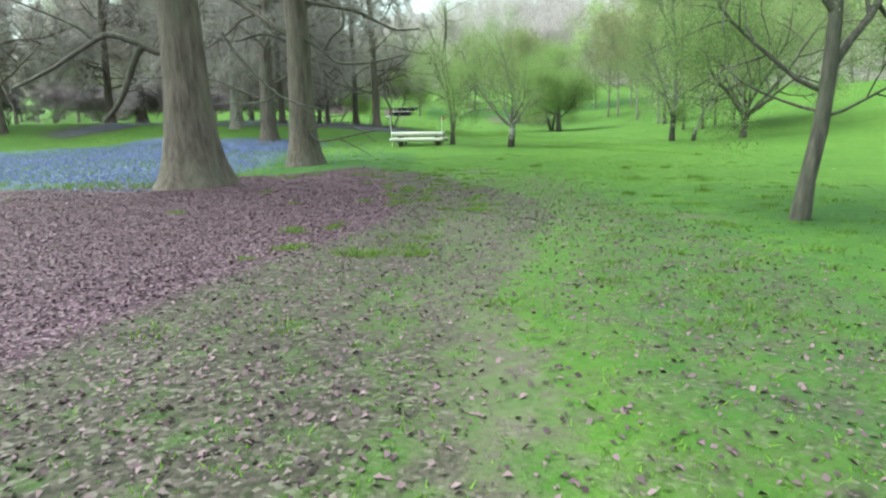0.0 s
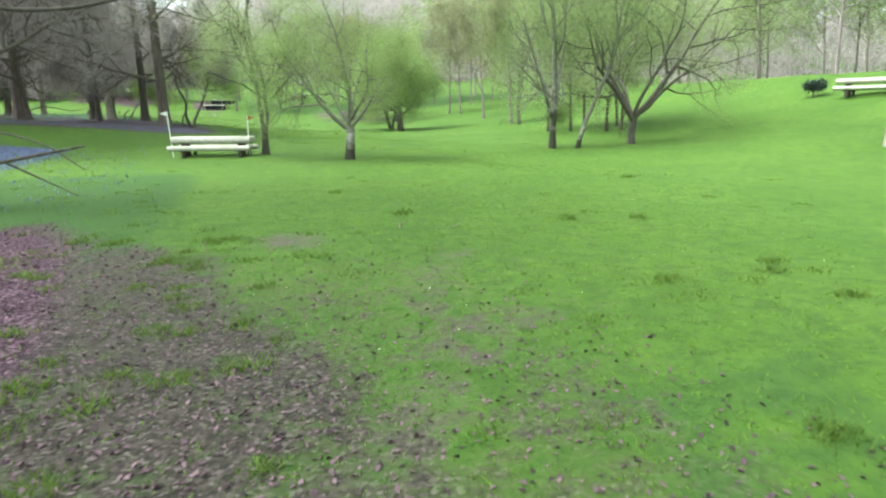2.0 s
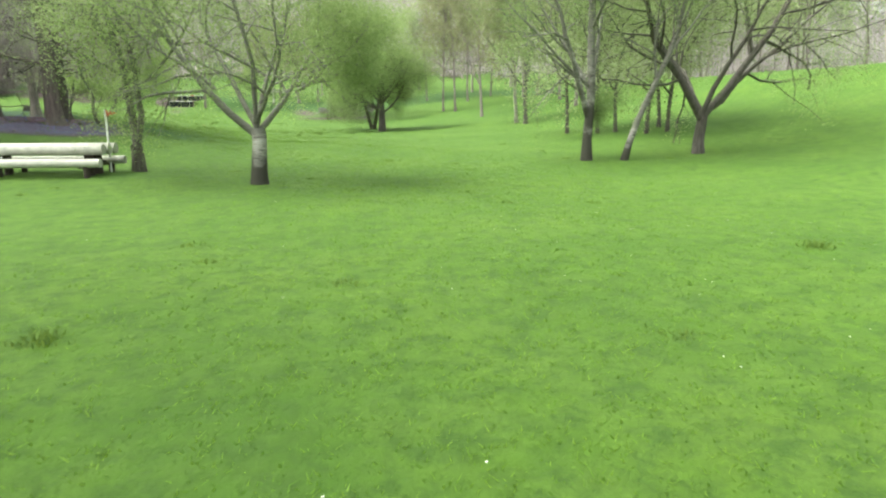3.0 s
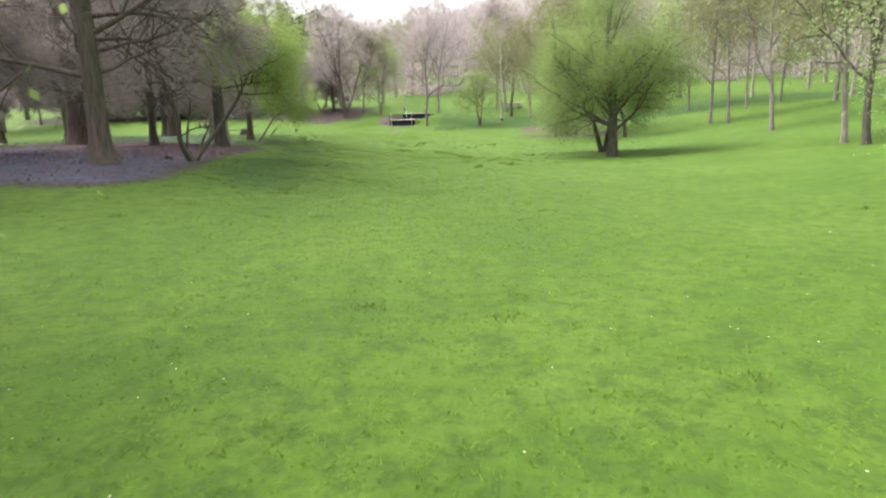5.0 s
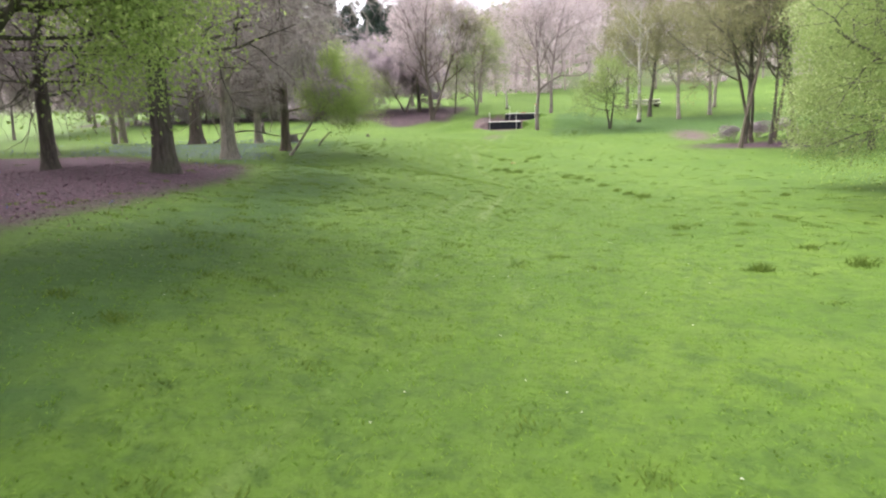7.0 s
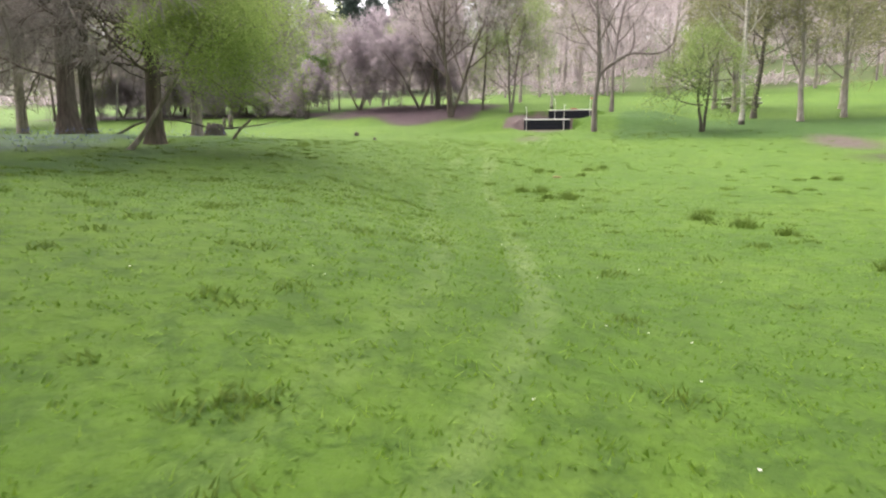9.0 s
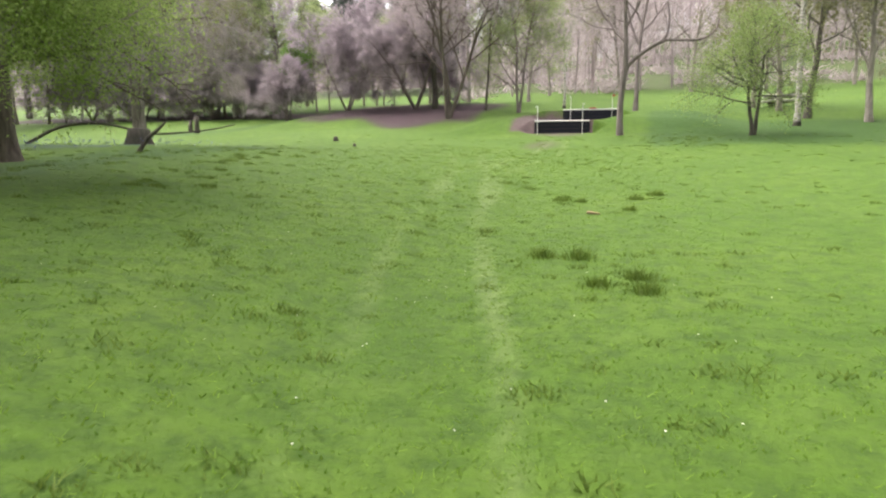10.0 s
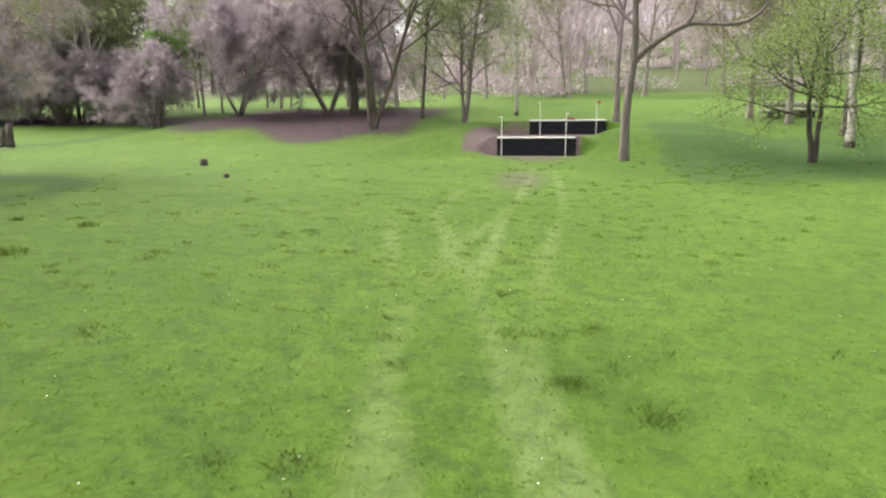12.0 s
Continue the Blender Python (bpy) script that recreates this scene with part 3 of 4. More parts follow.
def table_jump(x, y, turn, length, height, label, bench=True):
    """A picnic-table obstacle: rounded top logs on posts, with a low rail in front and behind."""
    ob = empty("table_jump", x, y, turn=turn, label=label, category="horse jump", group="cross-country obstacles")
    for k, oy in enumerate((-0.3, 0.0, 0.3)):
        part("top_log", rod(0.13, length, (0, oy, height - 0.13), (0, 90, 0), 14), PALE_WOOD, ob, smooth=False)
    for oy in (-0.62, 0.62):
        part("rail", rod(0.1, length + 0.1, (0, oy, height * 0.42), (0, 90, 0), 12), PALE_WOOD, ob, "pale low bench rail")
    for ox in (-length * 0.36, length * 0.36):
        for oy in (-0.2, 0.2):
            part("post", rod(0.1, height - 0.1, (ox, oy, (height - 0.1) / 2 - 0.1), (0, 0, 0), 12), DARK_WOOD, ob)
        for oy in (-0.62, 0.62):
            part("stub_post", rod(0.07, height * 0.42, (ox + 0.12, oy, height * 0.21 - 0.08), (0, 0, 0), 10), DARK_WOOD, ob)
        part("cross_beam", box((0.12, 1.3, 0.12), (ox, 0, height * 0.33), 0.012), DARK_WOOD, ob)
    return ob


TABLE_TURN = -16
table_jump(0.62, 35.75, TABLE_TURN, 2.95, 0.74, "pale log picnic-table jump on dark posts in the meadow")
flag_pole("course_flag", -0.86, 35.85, ground(-0.86, 35.85), 1.72, WHITE_PAINT, "white pennant on a leaning white pole beside a log jump", -0.06, -1)
flag_pole("course_flag", 1.92, 35.95, ground(1.92, 35.95), 1.5, RED_CLOTH, "red pennant on a white pole beside a log jump", 0.0, 1)


def step_face(x0, x1, y, z0, z1, label):
    """The boarded face of a step up: black boards with a white top rail."""
    ob = empty("bank_step", (x0 + x1) / 2, y, z0 - 0.15, label=label, category="horse jump", group="cross-country obstacles")
    w, h = x1 - x0, z1 - z0 + 0.15
    rows = 4
    for k in range(rows):
        part("board", box((w - 0.02 * (k % 2), 0.05, h / rows - 0.008), (0, 0.0, (k + 0.5) * h / rows), 0.008), BLACK_BOARD, ob)
    for ox in (-w / 2 - 0.035, w / 2 + 0.035):
        part("end_post", box((0.07, 0.1, h), (ox, 0.02, h / 2), 0.01), BLACK_BOARD, ob)
    part("rail", rod(0.036, w + 0.12, (0, -0.03, h + 0.015), (0, 90, 0), 10), WHITE_PAINT, ob, "white rounded top rail")
    return ob


step_face(-2.35, 0.42, STEP1_Y, 2.8, 3.44, "low black-faced bank step with a white top rail")
upper = step_face(-1.35, 1.76, STEP2_Y, 3.65, 4.25, "upper black-faced bank step with a white top rail")
part("marker", box((0.42, 0.05, 0.07), (0.1, -0.03, 0.845), 0.01), RED_CLOTH, upper, "small red plastic marker on the rail")
for fx, fy, fz, fh, cloth, side in ((-2.25, 106.38, 2.75, 1.5, WHITE_PAINT, -1), (0.12, 106.38, 2.75, 1.6, WHITE_PAINT, 1),
                                    (-0.97, 110.48, 3.6, 1.45, WHITE_PAINT, -1), (1.4, 110.48, 3.6, 1.5, RED_CLOTH, 1)):
    flag_pole("course_flag", fx, fy, fz, fh, cloth, ("red" if cloth is RED_CLOTH else "white") + " pennant on a white pole beside a bank step", 0.0, side, 0.9 if cloth is RED_CLOTH else 0.5)

table_jump(32.3, 33.9, -64, 3.4, 0.85, "pale timber table jump on the rising meadow")

table_jump(12.3, 121.0, 8, 2.6, 0.8, "pale timber table jump on the upper field")
flag_pole("course_flag", 10.85, 120.8, ground(10.85, 120.8), 1.9, WHITE_PAINT, "white pole beside a timber jump on the upper field", 0.0, -1, 0.5)

# ---- woods and trees ----
GREAT = dict(leaves=0, fine=9, fine_len=0.68, fine_w=0.014, hang=0.3, flare=1.8, lobes=0.16, clear=2.7)


def great(x, y, r, seed, label, bark=BARK_GREY, height=21, low=0.13, twigs=TWIG_GREY, **more):
    return tree("great_tree", x, y, "great", height, r, bark, twigs, label, seed=seed, low=low, group="big bare trees", **{**GREAT, **more})


def more_like(source, spots):
    """Copies of a big tree; spots: x, y, turn, scale, label."""
    for x, y, turn, size, label in spots:
        tagged(copy_thing(source, pose(x, y, ground(x, y), 0, 0, turn) @ Matrix.Diagonal((size, size, size, 1))), label)


great(-5.15, 15.4, 0.52, 11, "massive bare tree with a flared trunk and drooping broken bough", flare=2.0, lobes=0.24, low=0.24, boughs=(
    (sideways(3, ((-0.2, 3.1), (-0.6, 3.12), (-1.1, 3.35), (-1.7, 3.5), (-2.3, 3.2), (-3.1, 2.75), (-4.0, 2.35))), 0.1, 0.035),
    (sideways(3, ((-0.9, 3.25), (-1.12, 2.95), (-1.4, 2.3), (-1.65, 1.9), (-2.0, 1.55))), 0.085, 0.05),
    (sideways(3, ((-2.0, 3.4), (-2.4, 3.7), (-3.05, 4.0), (-3.9, 4.35))), 0.04, 0.015),
    (sideways(3, ((-1.45, 2.2), (-0.95, 2.3), (-0.6, 2.0), (-0.75, 1.6))), 0.02, 0.01)))
great(-3.75, 23.1, 0.45, 12, "bare tree with low sweeping dark boughs beside bluebells", low=0.2, boughs=(
    (sideways(17, ((0.1, 1.7), (0.5, 1.05), (0.85, 0.85), (1.7, 0.98), (2.9, 1.2)), -0.3), 0.06, 0.02),
    (sideways(17, ((1.5, 0.95), (2.1, 0.65), (2.7, 0.35)), -0.3), 0.025, 0.01),
    (sideways(17, ((0.4, 1.2), (1.3, 1.45), (2.2, 1.25), (2.9, 0.8)), -0.35), 0.03, 0.01),
    (sideways(17, ((-2.6, 4.6), (-2.0, 3.8), (-0.7, 2.55), (0.15, 2.15), (1.0, 1.95)), -0.55), 0.06, 0.02),
    (sideways(17, ((0.15, 2.15), (0.5, 1.9), (0.9, 1.68), (1.9, 1.72)), -0.55), 0.035, 0.012),
    (sideways(17, ((-0.6, 2.5), (-1.2, 2.25), (-2.2, 2.2), (-3.9, 2.25)), -0.5), 0.04, 0.015),
    (sideways(17, ((0.1, 4.5), (1.0, 3.9), (1.55, 3.5), (2.7, 3.45), (3.9, 3.65)), -0.1), 0.07, 0.02),
    (sideways(17, ((1.0, 3.9), (1.3, 4.3), (1.75, 4.7), (1.75, 5.3)), -0.1), 0.045, 0.02),
    (sideways(17, ((0.2, 5.6), (2.1, 5.2), (2.9, 4.8), (3.6, 4.5), (4.4, 4.5)), 0.1), 0.07, 0.02),
    (sideways(17, ((-0.2, 4.2), (-1.3, 4.6), (-2.5, 4.4), (-3.6, 4.6)), 0.1), 0.06, 0.02)))
brown = great(-8.6, 40.0, 0.42, 13, "bare tree with hanging twigs at the meadow edge", low=0.1)
grey_one = great(-2.4, 50.25, 0.28, 31, "stout bare trunk on a leaf-strewn bank", low=0.12,
                 limbs=((2.6, 20, 12, 4.6, 0.06), (3.2, 60, 10, 4.2, 0.06), (3.6, 5, 15, 5.2, 0.07), (4.2, 40, 12, 5.0, 0.07)))
mossy = great(-5.2, 65.3, 0.28, 35, "tall bare tree with a mossy flared trunk", BARK_DARK, low=0.14,
              limbs=((3.0, 80, 12, 4.2, 0.06), (3.6, 130, 10, 4.4, 0.06), (3.2, 30, 12, 4.4, 0.06)))
pale_one = great(-9.3, 75.3, 0.3, 36, "broad pale grey trunk with hanging brown twigs", BARK_PALE, low=0.1,
                 limbs=((2.8, 70, 10, 4.6, 0.06), (3.4, 120, 8, 4.6, 0.06), (2.6, 170, 10, 4.0, 0.05)))
DEEP = "bare brown woodland tree with hanging twigs"
more_like(brown, ((-16, 52, 300, 1.0, DEEP), (-14, 66.5, 140, 1.1, "bare tree with a flared trunk in the wood"),
                  (-19.4, 87.8, 20, 0.9, "bare tree beside bluebells"), (-25, 62, 250, 1.0, DEEP)))
more_like(grey_one, ((-27, 44, 120, 1.1, DEEP), (-34, 53, 30, 1.1, DEEP), (-22.5, 50, 200, 1.0, DEEP), (-10, 52, 40, 0.9, DEEP), (-10.2, 82.6, 210, 0.85, "bare tree with a fluted foot beside bluebells"), (-28, 78, 330, 1.0, DEEP)))
more_like(mossy, ((-8.8, 65.0, 90, 0.7, "slender bare trunk in leaf litter"), (-21.8, 91.2, 200, 1.1, DEEP), (-20, 56, 10, 1.1, DEEP), (-7, 57, 260, 0.65, "slender bare trunk in leaf litter")))
more_like(pale_one, ((-19.9, 97, 60, 1.0, DEEP), (-19.4, 75.7, 150, 1.0, DEEP), (-32, 96, 280, 1.0, DEEP), (-12, 45.5, 190, 1.0, DEEP)))

# leafy trees near the path
LEAFY = dict(leaves=44, leaf=0.024, scatter=0.24)
tree("young_tree", 5.5, 8.5, "feather", 8.5, 0.115, BARK_DARK, LEAF_MID, "slim leaning tree with fresh green leaves", seed=51, lean=(0.09, -0.02), low=0.3,
     limbs=((2.0, 80, 50, 3.6, 0.07), (1.75, -75, 28, 2.8, 0.035), (1.4, 95, 14, 2.4, 0.025), (1.5, -20, 10, 2.2, 0.025)), leaves=34, leaf=0.019, scatter=0.13)
tree("birch_tree", 2.55, 36.0, "feather", 0.8, 0.16, BARK_DARK, LEAF_SPRING, "dark forked tree with fresh leaves beside a log jump", seed=52, low=2, r_end=0.85,
     limbs=((0.6, -80, 82, 7.5, 0.1), (0.6, 85, 76, 5.5, 0.085), (2.2, 60, 60, 3.0, 0.045, 0.4, 0), (2.6, -60, 55, 3.0, 0.045, -0.2, 0), (3.2, 100, 50, 2.6, 0.04, 0.6, 0), (3.0, -120, 50, 2.6, 0.04, -0.3, 0)), group="meadow birches", **{**LEAFY, "leaves": 46})
tree("birch_tree", 5.3, 32.4, "feather", 1.3, 0.17, BIRCH, LEAF_OAK, "white-stemmed birch forking low into spreading limbs", seed=53, low=2, r_end=0.85,
     limbs=((1.02, -78, 50, 4.6, 0.085), (1.05, 100, 46, 3.2, 0.07), (1.3, 165, 30, 3.2, 0.05), (1.15, 20, 66, 4.2, 0.055), (1.15, -150, 64, 4.6, 0.055), (1.2, -40, 56, 4.8, 0.06),
            (1.9, 85, 24, 1.8, 0.045, 0.82, -0.14), (2.3, 60, 30, 1.7, 0.04, 1.15, -0.2), (2.2, 125, 28, 1.7, 0.04, 1.1, -0.2), (1.95, -95, 30, 2.8, 0.04, -0.75, 0.16)), group="meadow birches", **{**LEAFY, "leaves": 90, "leaf": 0.018, "scatter": 0.22})
tree("birch_tree", 15.0, 35.4, "birch", 9.0, 0.15, BIRCH_OLD, LEAF_MID, "dark-footed birch with a broken white stub", seed=54, lean=(0.01, 0), low=0.24,
     limbs=((1.15, -80, 62, 4.6, 0.09), (1.2, 75, 12, 0.8, 0.06), (1.6, 60, 45, 4.5, 0.07), (2.0, 10, 50, 4.5, 0.07)), group="meadow birches", **{**LEAFY, "leaves": 80, "leaf": 0.018})
tree("birch_tree", 15.95, 34.9, "birch", 8.0, 0.1, BIRCH, LEAF_MID, "thin leaning white birch", seed=55, lean=(0.13, 0), low=0.3, group="meadow birches", **{**LEAFY, "leaves": 30})
tree("meadow_tree", 19.2, 35.5, "feather", 1.4, 0.18, BARK_DARK, LEAF_SPRING, "low spreading tree with long slanting limbs", seed=56, low=2, r_end=0.85,
     limbs=((1.15, 105, 40, 8.5, 0.13), (1.2, 92, 30, 7.5, 0.1), (1.1, -78, 42, 5.5, 0.12), (1.2, -30, 60, 6.5, 0.1), (1.2, 150, 55, 6.0, 0.09), (1.3, 20, 50, 6.0, 0.09)), group="meadow trees", **{**LEAFY, "leaves": 64, "leaf": 0.026})
for k, (gx, gy) in enumerate(((21.1, 44.6), (22.2, 42.4), (22.9, 41.9), (21.8, 44.2), (20.4, 46.2), (23.6, 43.4))):
    tree("copse_stem", gx, gy, "feather", 7.5, 0.09, BARK_DARK, LEAF_SPRING, "thin stem of a young copse", "tree", "young copse", 60 + k, low=0.22, leaves=9, leaf=0.048, scatter=0.3)
tree("pale_tree", 22.6, 25.5, "bare", 12, 0.2, BARK_PALE, LEAF_DULL, "pale-barked tree with thin new leaves", seed=67, low=0.3, leaves=4, leaf=0.07, fine=3)
tree("pale_tree", 23.4, 24.2, "bare", 12, 0.22, BARK_PALE, LEAF_DULL, "pale-barked tree with thin new leaves", seed=68, low=0.3, leaves=4, leaf=0.07, fine=3)
tree("meadow_oak", 15.5, 64.9, "feather", 7.5, 0.26, BARK_DARK, LEAF_OAK, "full-crowned green tree with low spreading boughs", seed=70, low=0.2,
     limbs=((1.3, 80, 42, 4.4, 0.09), (1.5, -80, 44, 4.6, 0.1), (1.7, 170, 52, 3.0, 0.08), (1.5, 10, 40, 3.6, 0.08), (1.9, -45, 40, 4.8, 0.08), (1.9, -120, 50, 3.6, 0.08), (2.4, 60, 40, 4.2, 0.07), (2.6, -90, 28, 4.0, 0.06),
            (2.0, 120, 40, 4.2, 0.07), (2.6, 100, 16, 3.6, 0.06), (3.0, -60, 14, 3.8, 0.06), (3.4, 160, 14, 3.2, 0.05), (3.2, 30, 16, 3.6, 0.05), (3.6, -110, 12, 3.4, 0.05)), leaves=48, leaf=0.027, scatter=0.36)
tree("meadow_tree", 15.9, 69.8, "feather", 6.0, 0.2, BARK_DARK, LEAF_OAK, "small twin-stemmed green tree standing behind a meadow oak", seed=71, low=0.3, leaves=40, leaf=0.034, scatter=0.3, stems=((-0.3, 0, 1), (0.2, 0.1, 0.9)), group="meadow trees")
tree("twin_stem_tree", 23.5, 58.7, "bare", 9, 0.13, BARK_PALE, LEAF_DULL, "pale tree with thin leaves on the bank", seed=72, low=0.25, leaves=5, leaf=0.07, fine=3)
tree("forked_tree", 23.4, 57.0, "bare", 8, 0.15, BARK_DARK, LEAF_DULL, "small forked tree on the bank", seed=73, low=0.25, leaves=5, leaf=0.07, fine=3)
for k, (gx, gy) in enumerate(((28, 88), (28.6, 85.5), (26.3, 72), (30, 62), (33, 70))):
    tree("bank_tree", gx, gy, "bare", 11, 0.13, BARK_MAUVE, LEAF_DULL, "bare tree with thin buds on the bank", "tree", "bank trees", 74 + k, low=0.25, leaves=5, leaf=0.08, fine=4)
tree("lime_tree", -1.15, 53.4, "feather", 5.6, 0.095, BARK_DARK, LEAF_LIME, "leaning forked tree with lime-green hanging leaves at the wood edge", seed=81, lean=(0.3, 0.95), low=0.6, leaves=24, leaf=0.03, scatter=0.32,
     boughs=((((0, 0, -0.1), (-0.25, -0.2, 0.7), (-0.2, -0.3, 1.5), (-0.55, -0.3, 2.3), (-0.7, -0.1, 3.1)), 0.1, 0.035),), limbs=((2.9, 20, 14, 2.6, 0.05), (2.7, 65, 6, 2.2, 0.04), (3.3, -15, 10, 2.6, 0.05), (3.5, 45, 25, 2.8, 0.05), (3.1, 90, 10, 2.0, 0.04)))
tree("lime_tree", -8.6, 79.6, "feather", 4.9, 0.075, BARK_PALE, LEAF_LIME, "small leaning tree with bright leaves", seed=82, lean=(0.75, 0.35), low=0.5, leaves=34, leaf=0.029, scatter=0.28,
     limbs=((1.9, 75, 22, 3.2, 0.04), (2.1, 40, 18, 3.0, 0.04), (2.0, 100, 14, 3.0, 0.035), (2.3, 120, 28, 2.6, 0.04)))

tree("round_bush", 32.1, 37.4, "shrub", 0.85, 0.04, BARK_DARK, LEAF_DARK, "small dark green bush on the rising meadow", "bush", seed=98, low=0.05, leaves=10, leaf=0.06, scatter=0.1)

# grove to the right of the ride
for k, (gx, gy) in enumerate(((15.1, 89.7), (15.9, 92.4), (16.6, 93.6), (17.3, 92.2), (18.0, 94.2), (18.7, 92.8), (19.3, 94.6), (16.9, 95.5))):
    tree("grove_tree", gx, gy, "bare", 10, 0.12, BARK_DARK if k % 2 else BARK_GREY, LEAF_DULL, "slim dark-stemmed bare tree in a small grove", "tree", "small grove", 90 + k, low=0.35, leaves=2, leaf=0.05, fine=5, lean=(0.08 * math.sin(k * 2.1), 0))
tree("grove_bush", 20.5, 86.0, "shrub", 6, 0.16, BARK_DARK, LEAF_SPRING, "dense green tree beside the grove", seed=97, low=0.15, leaves=40, leaf=0.055, scatter=0.36)

# round the bank steps
ash = tree("bank_ash", 2.1, 104.95, "bare", 10, 0.165, BARK_MAUVE, TWIG_MAUVE, "tall bare tree with a long bent bough beside the bank steps", seed=101, low=0.42, r_end=0.15, leaves=0, fine=8, flare=1.2)
for line, r0, r1 in ((((0, 0, 2.9), (0.3, 0.02, 3.42), (0.8, 0.05, 3.85), (1.55, 0.05, 4.3), (2.1, 0.1, 4.45), (3.4, 0.12, 4.4), (4.1, 0.12, 4.8), (4.25, 0.1, 5.3)), 0.13, 0.03),
                     (((1.55, 0.05, 4.3), (1.95, 0.1, 4.65), (2.05, 0.12, 5.4), (1.95, 0.12, 6.2)), 0.075, 0.03),
                     (((2.3, 0.1, 4.45), (2.7, 0.15, 4.75), (3.0, 0.15, 4.95)), 0.04, 0.015)):
    soup = Soup()
    tube(soup, curved(line), np.linspace(r0, r1, 4 * len(line) - 3), 9)
    child("bough", soup.mesh("bough", BARK_MAUVE, True), ash)
tree("bank_ash", 2.6, 115.5, "bare", 12, 0.15, BARK_MAUVE, TWIG_MAUVE, "bare tree behind the bank steps", seed=102, low=0.3, leaves=0, fine=8)
tree("hawthorn", 8.1, 105.3, "shrub", 4.8, 0.13, BARK_DARK, LEAF_OAK, "twin-stemmed thorn tree with layered thin green leaves", seed=103, stems=((-0.12, 0, 1), (0.3, 0, 0.9)), low=0.45, leaves=9, leaf=0.045, scatter=0.22,
     limbs=((1.5, -88, 8, 2.9, 0.045), (1.8, 85, 8, 2.4, 0.045), (2.3, -75, 14, 2.6, 0.045), (2.0, 175, 8, 2.4, 0.045), (2.7, 80, 18, 2.2, 0.04), (2.1, -130, 10, 2.6, 0.04)))
tree("bank_tree", 11.9, 112.5, "bare", 9, 0.19, BARK_DARK, LEAF_DULL, "dark bare tree at the field corner", seed=104, low=0.35, leaves=2, fine=3)
tree("hazel_tree", -5.0, 115.3, "green", 8.5, 0.13, BARK_MAUVE, LEAF_SPRING, "green tree with thin leaves beside the bank", seed=105, low=0.15, leaves=14, leaf=0.06, scatter=0.28, stems=((-0.1, 0, 1), (0.1, 0, 0.9)))
tree("thin_tree", -7.1, 114.5, "bare", 9, 0.09, BARK_DARK, LEAF_DULL, "thin bare tree on the bank", seed=106, low=0.4, leaves=2, fine=3)
tree("bank_tree", -9.0, 112.0, "bare", 11, 0.16, BARK_GREY, TWIG_MAUVE, "many-stemmed bare tree on reddish litter", seed=107, stems=((-0.12, 0, 1), (0.1, 0, 1), (0.25, 0.1, 0.9)), low=0.25, leaves=0, fine=8)
tree("bank_tree", -11.9, 118.0, "bare", 10, 0.22, BARK_DARK, TWIG_MAUVE, "dark leaning bare tree", seed=108, lean=(-0.12, 0), low=0.25, leaves=0, fine=8)
tree("white_birch", 10.7, 109.0, "birch", 11, 0.16, BIRCH_WHITE, LEAF_DULL, "white-stemmed birch on the field edge", seed=109, low=0.4, leaves=2, fine=3)
for k, (gx, gy) in enumerate(((10.3, 121), (11.4, 118), (14.2, 110.0), (18.6, 118.7), (17.2, 112.5))):
    tree("field_tree", gx, gy, "bare", 8, 0.18, BARK_PALE, LEAF_DULL, "bare tree on the field edge", "tree", "field-edge trees", 110 + k, low=0.3, leaves=2, fine=3)

# copies: thickets, woods
rng = np.random.default_rng(5)


def spread(source, spots, scale=(0.85, 1.2)):
    """Stands copies of a tree at the given spots; the first spot takes the tree itself."""
    for k, (px, py) in enumerate(spots):
        s = rng.uniform(*scale)
        m = pose(px, py, ground(px, py), 0, 0, rng.uniform(0, 360)) @ Matrix.Diagonal((s, s, s, 1))
        if k == 0:
            source.matrix_basis = m
        else:
            copy_thing(source, m)


thicket = tree("thicket_bush", -14, 116, "shrub", 4.2, 0.07, BARK_MAUVE, TWIG_PINK, "tangled bare thorn bush on reddish litter", seed=121, group="thicket", low=0.1, leaves=0, fine=9, fine_len=0.5, fine_w=0.015, stems=((-0.2, 0, 1), (0.25, 0.1, 0.9), (0, -0.2, 0.8)))
spread(thicket, [(-12.5, 120.5), (-23.4, 115.9), (-26.5, 119), (-28, 119.5), (-30, 119.6), (-33, 119.4), (-36, 120.5), (-39, 120.5), (-42, 119.4), (-46, 121), (-49, 119)], (0.75, 1.1))
for bx, by, size in ((-36, 60, 0.75), (-32.5, 61, 0.8), (-29, 62.5, 0.7), (-26, 63, 0.8), (-23, 64.5, 0.75), (-20, 66, 0.7), (-39.5, 58, 0.8)):
    tagged(copy_thing(thicket, pose(bx, by, ground(bx, by), 0, 0, bx * 50) @ Matrix.Diagonal((size * 1.3, size * 1.3, size, 1))), "dark bare bush in a hedge behind the wood", "bush", "far hedge")
for bx, by, size in ((15.6, 95.5, 0.2), (17.4, 96.0, 0.22), (19.2, 95.6, 0.24), (21.0, 94.6, 0.22)):
    tagged(copy_thing(thicket, pose(bx, by, ground(bx, by), 0, 0, bx * 70) @ Matrix.Diagonal((size * 1.3, size * 1.3, size, 1))), "low bare bramble bush on the floor of a grove", "bush", "grove brambles")
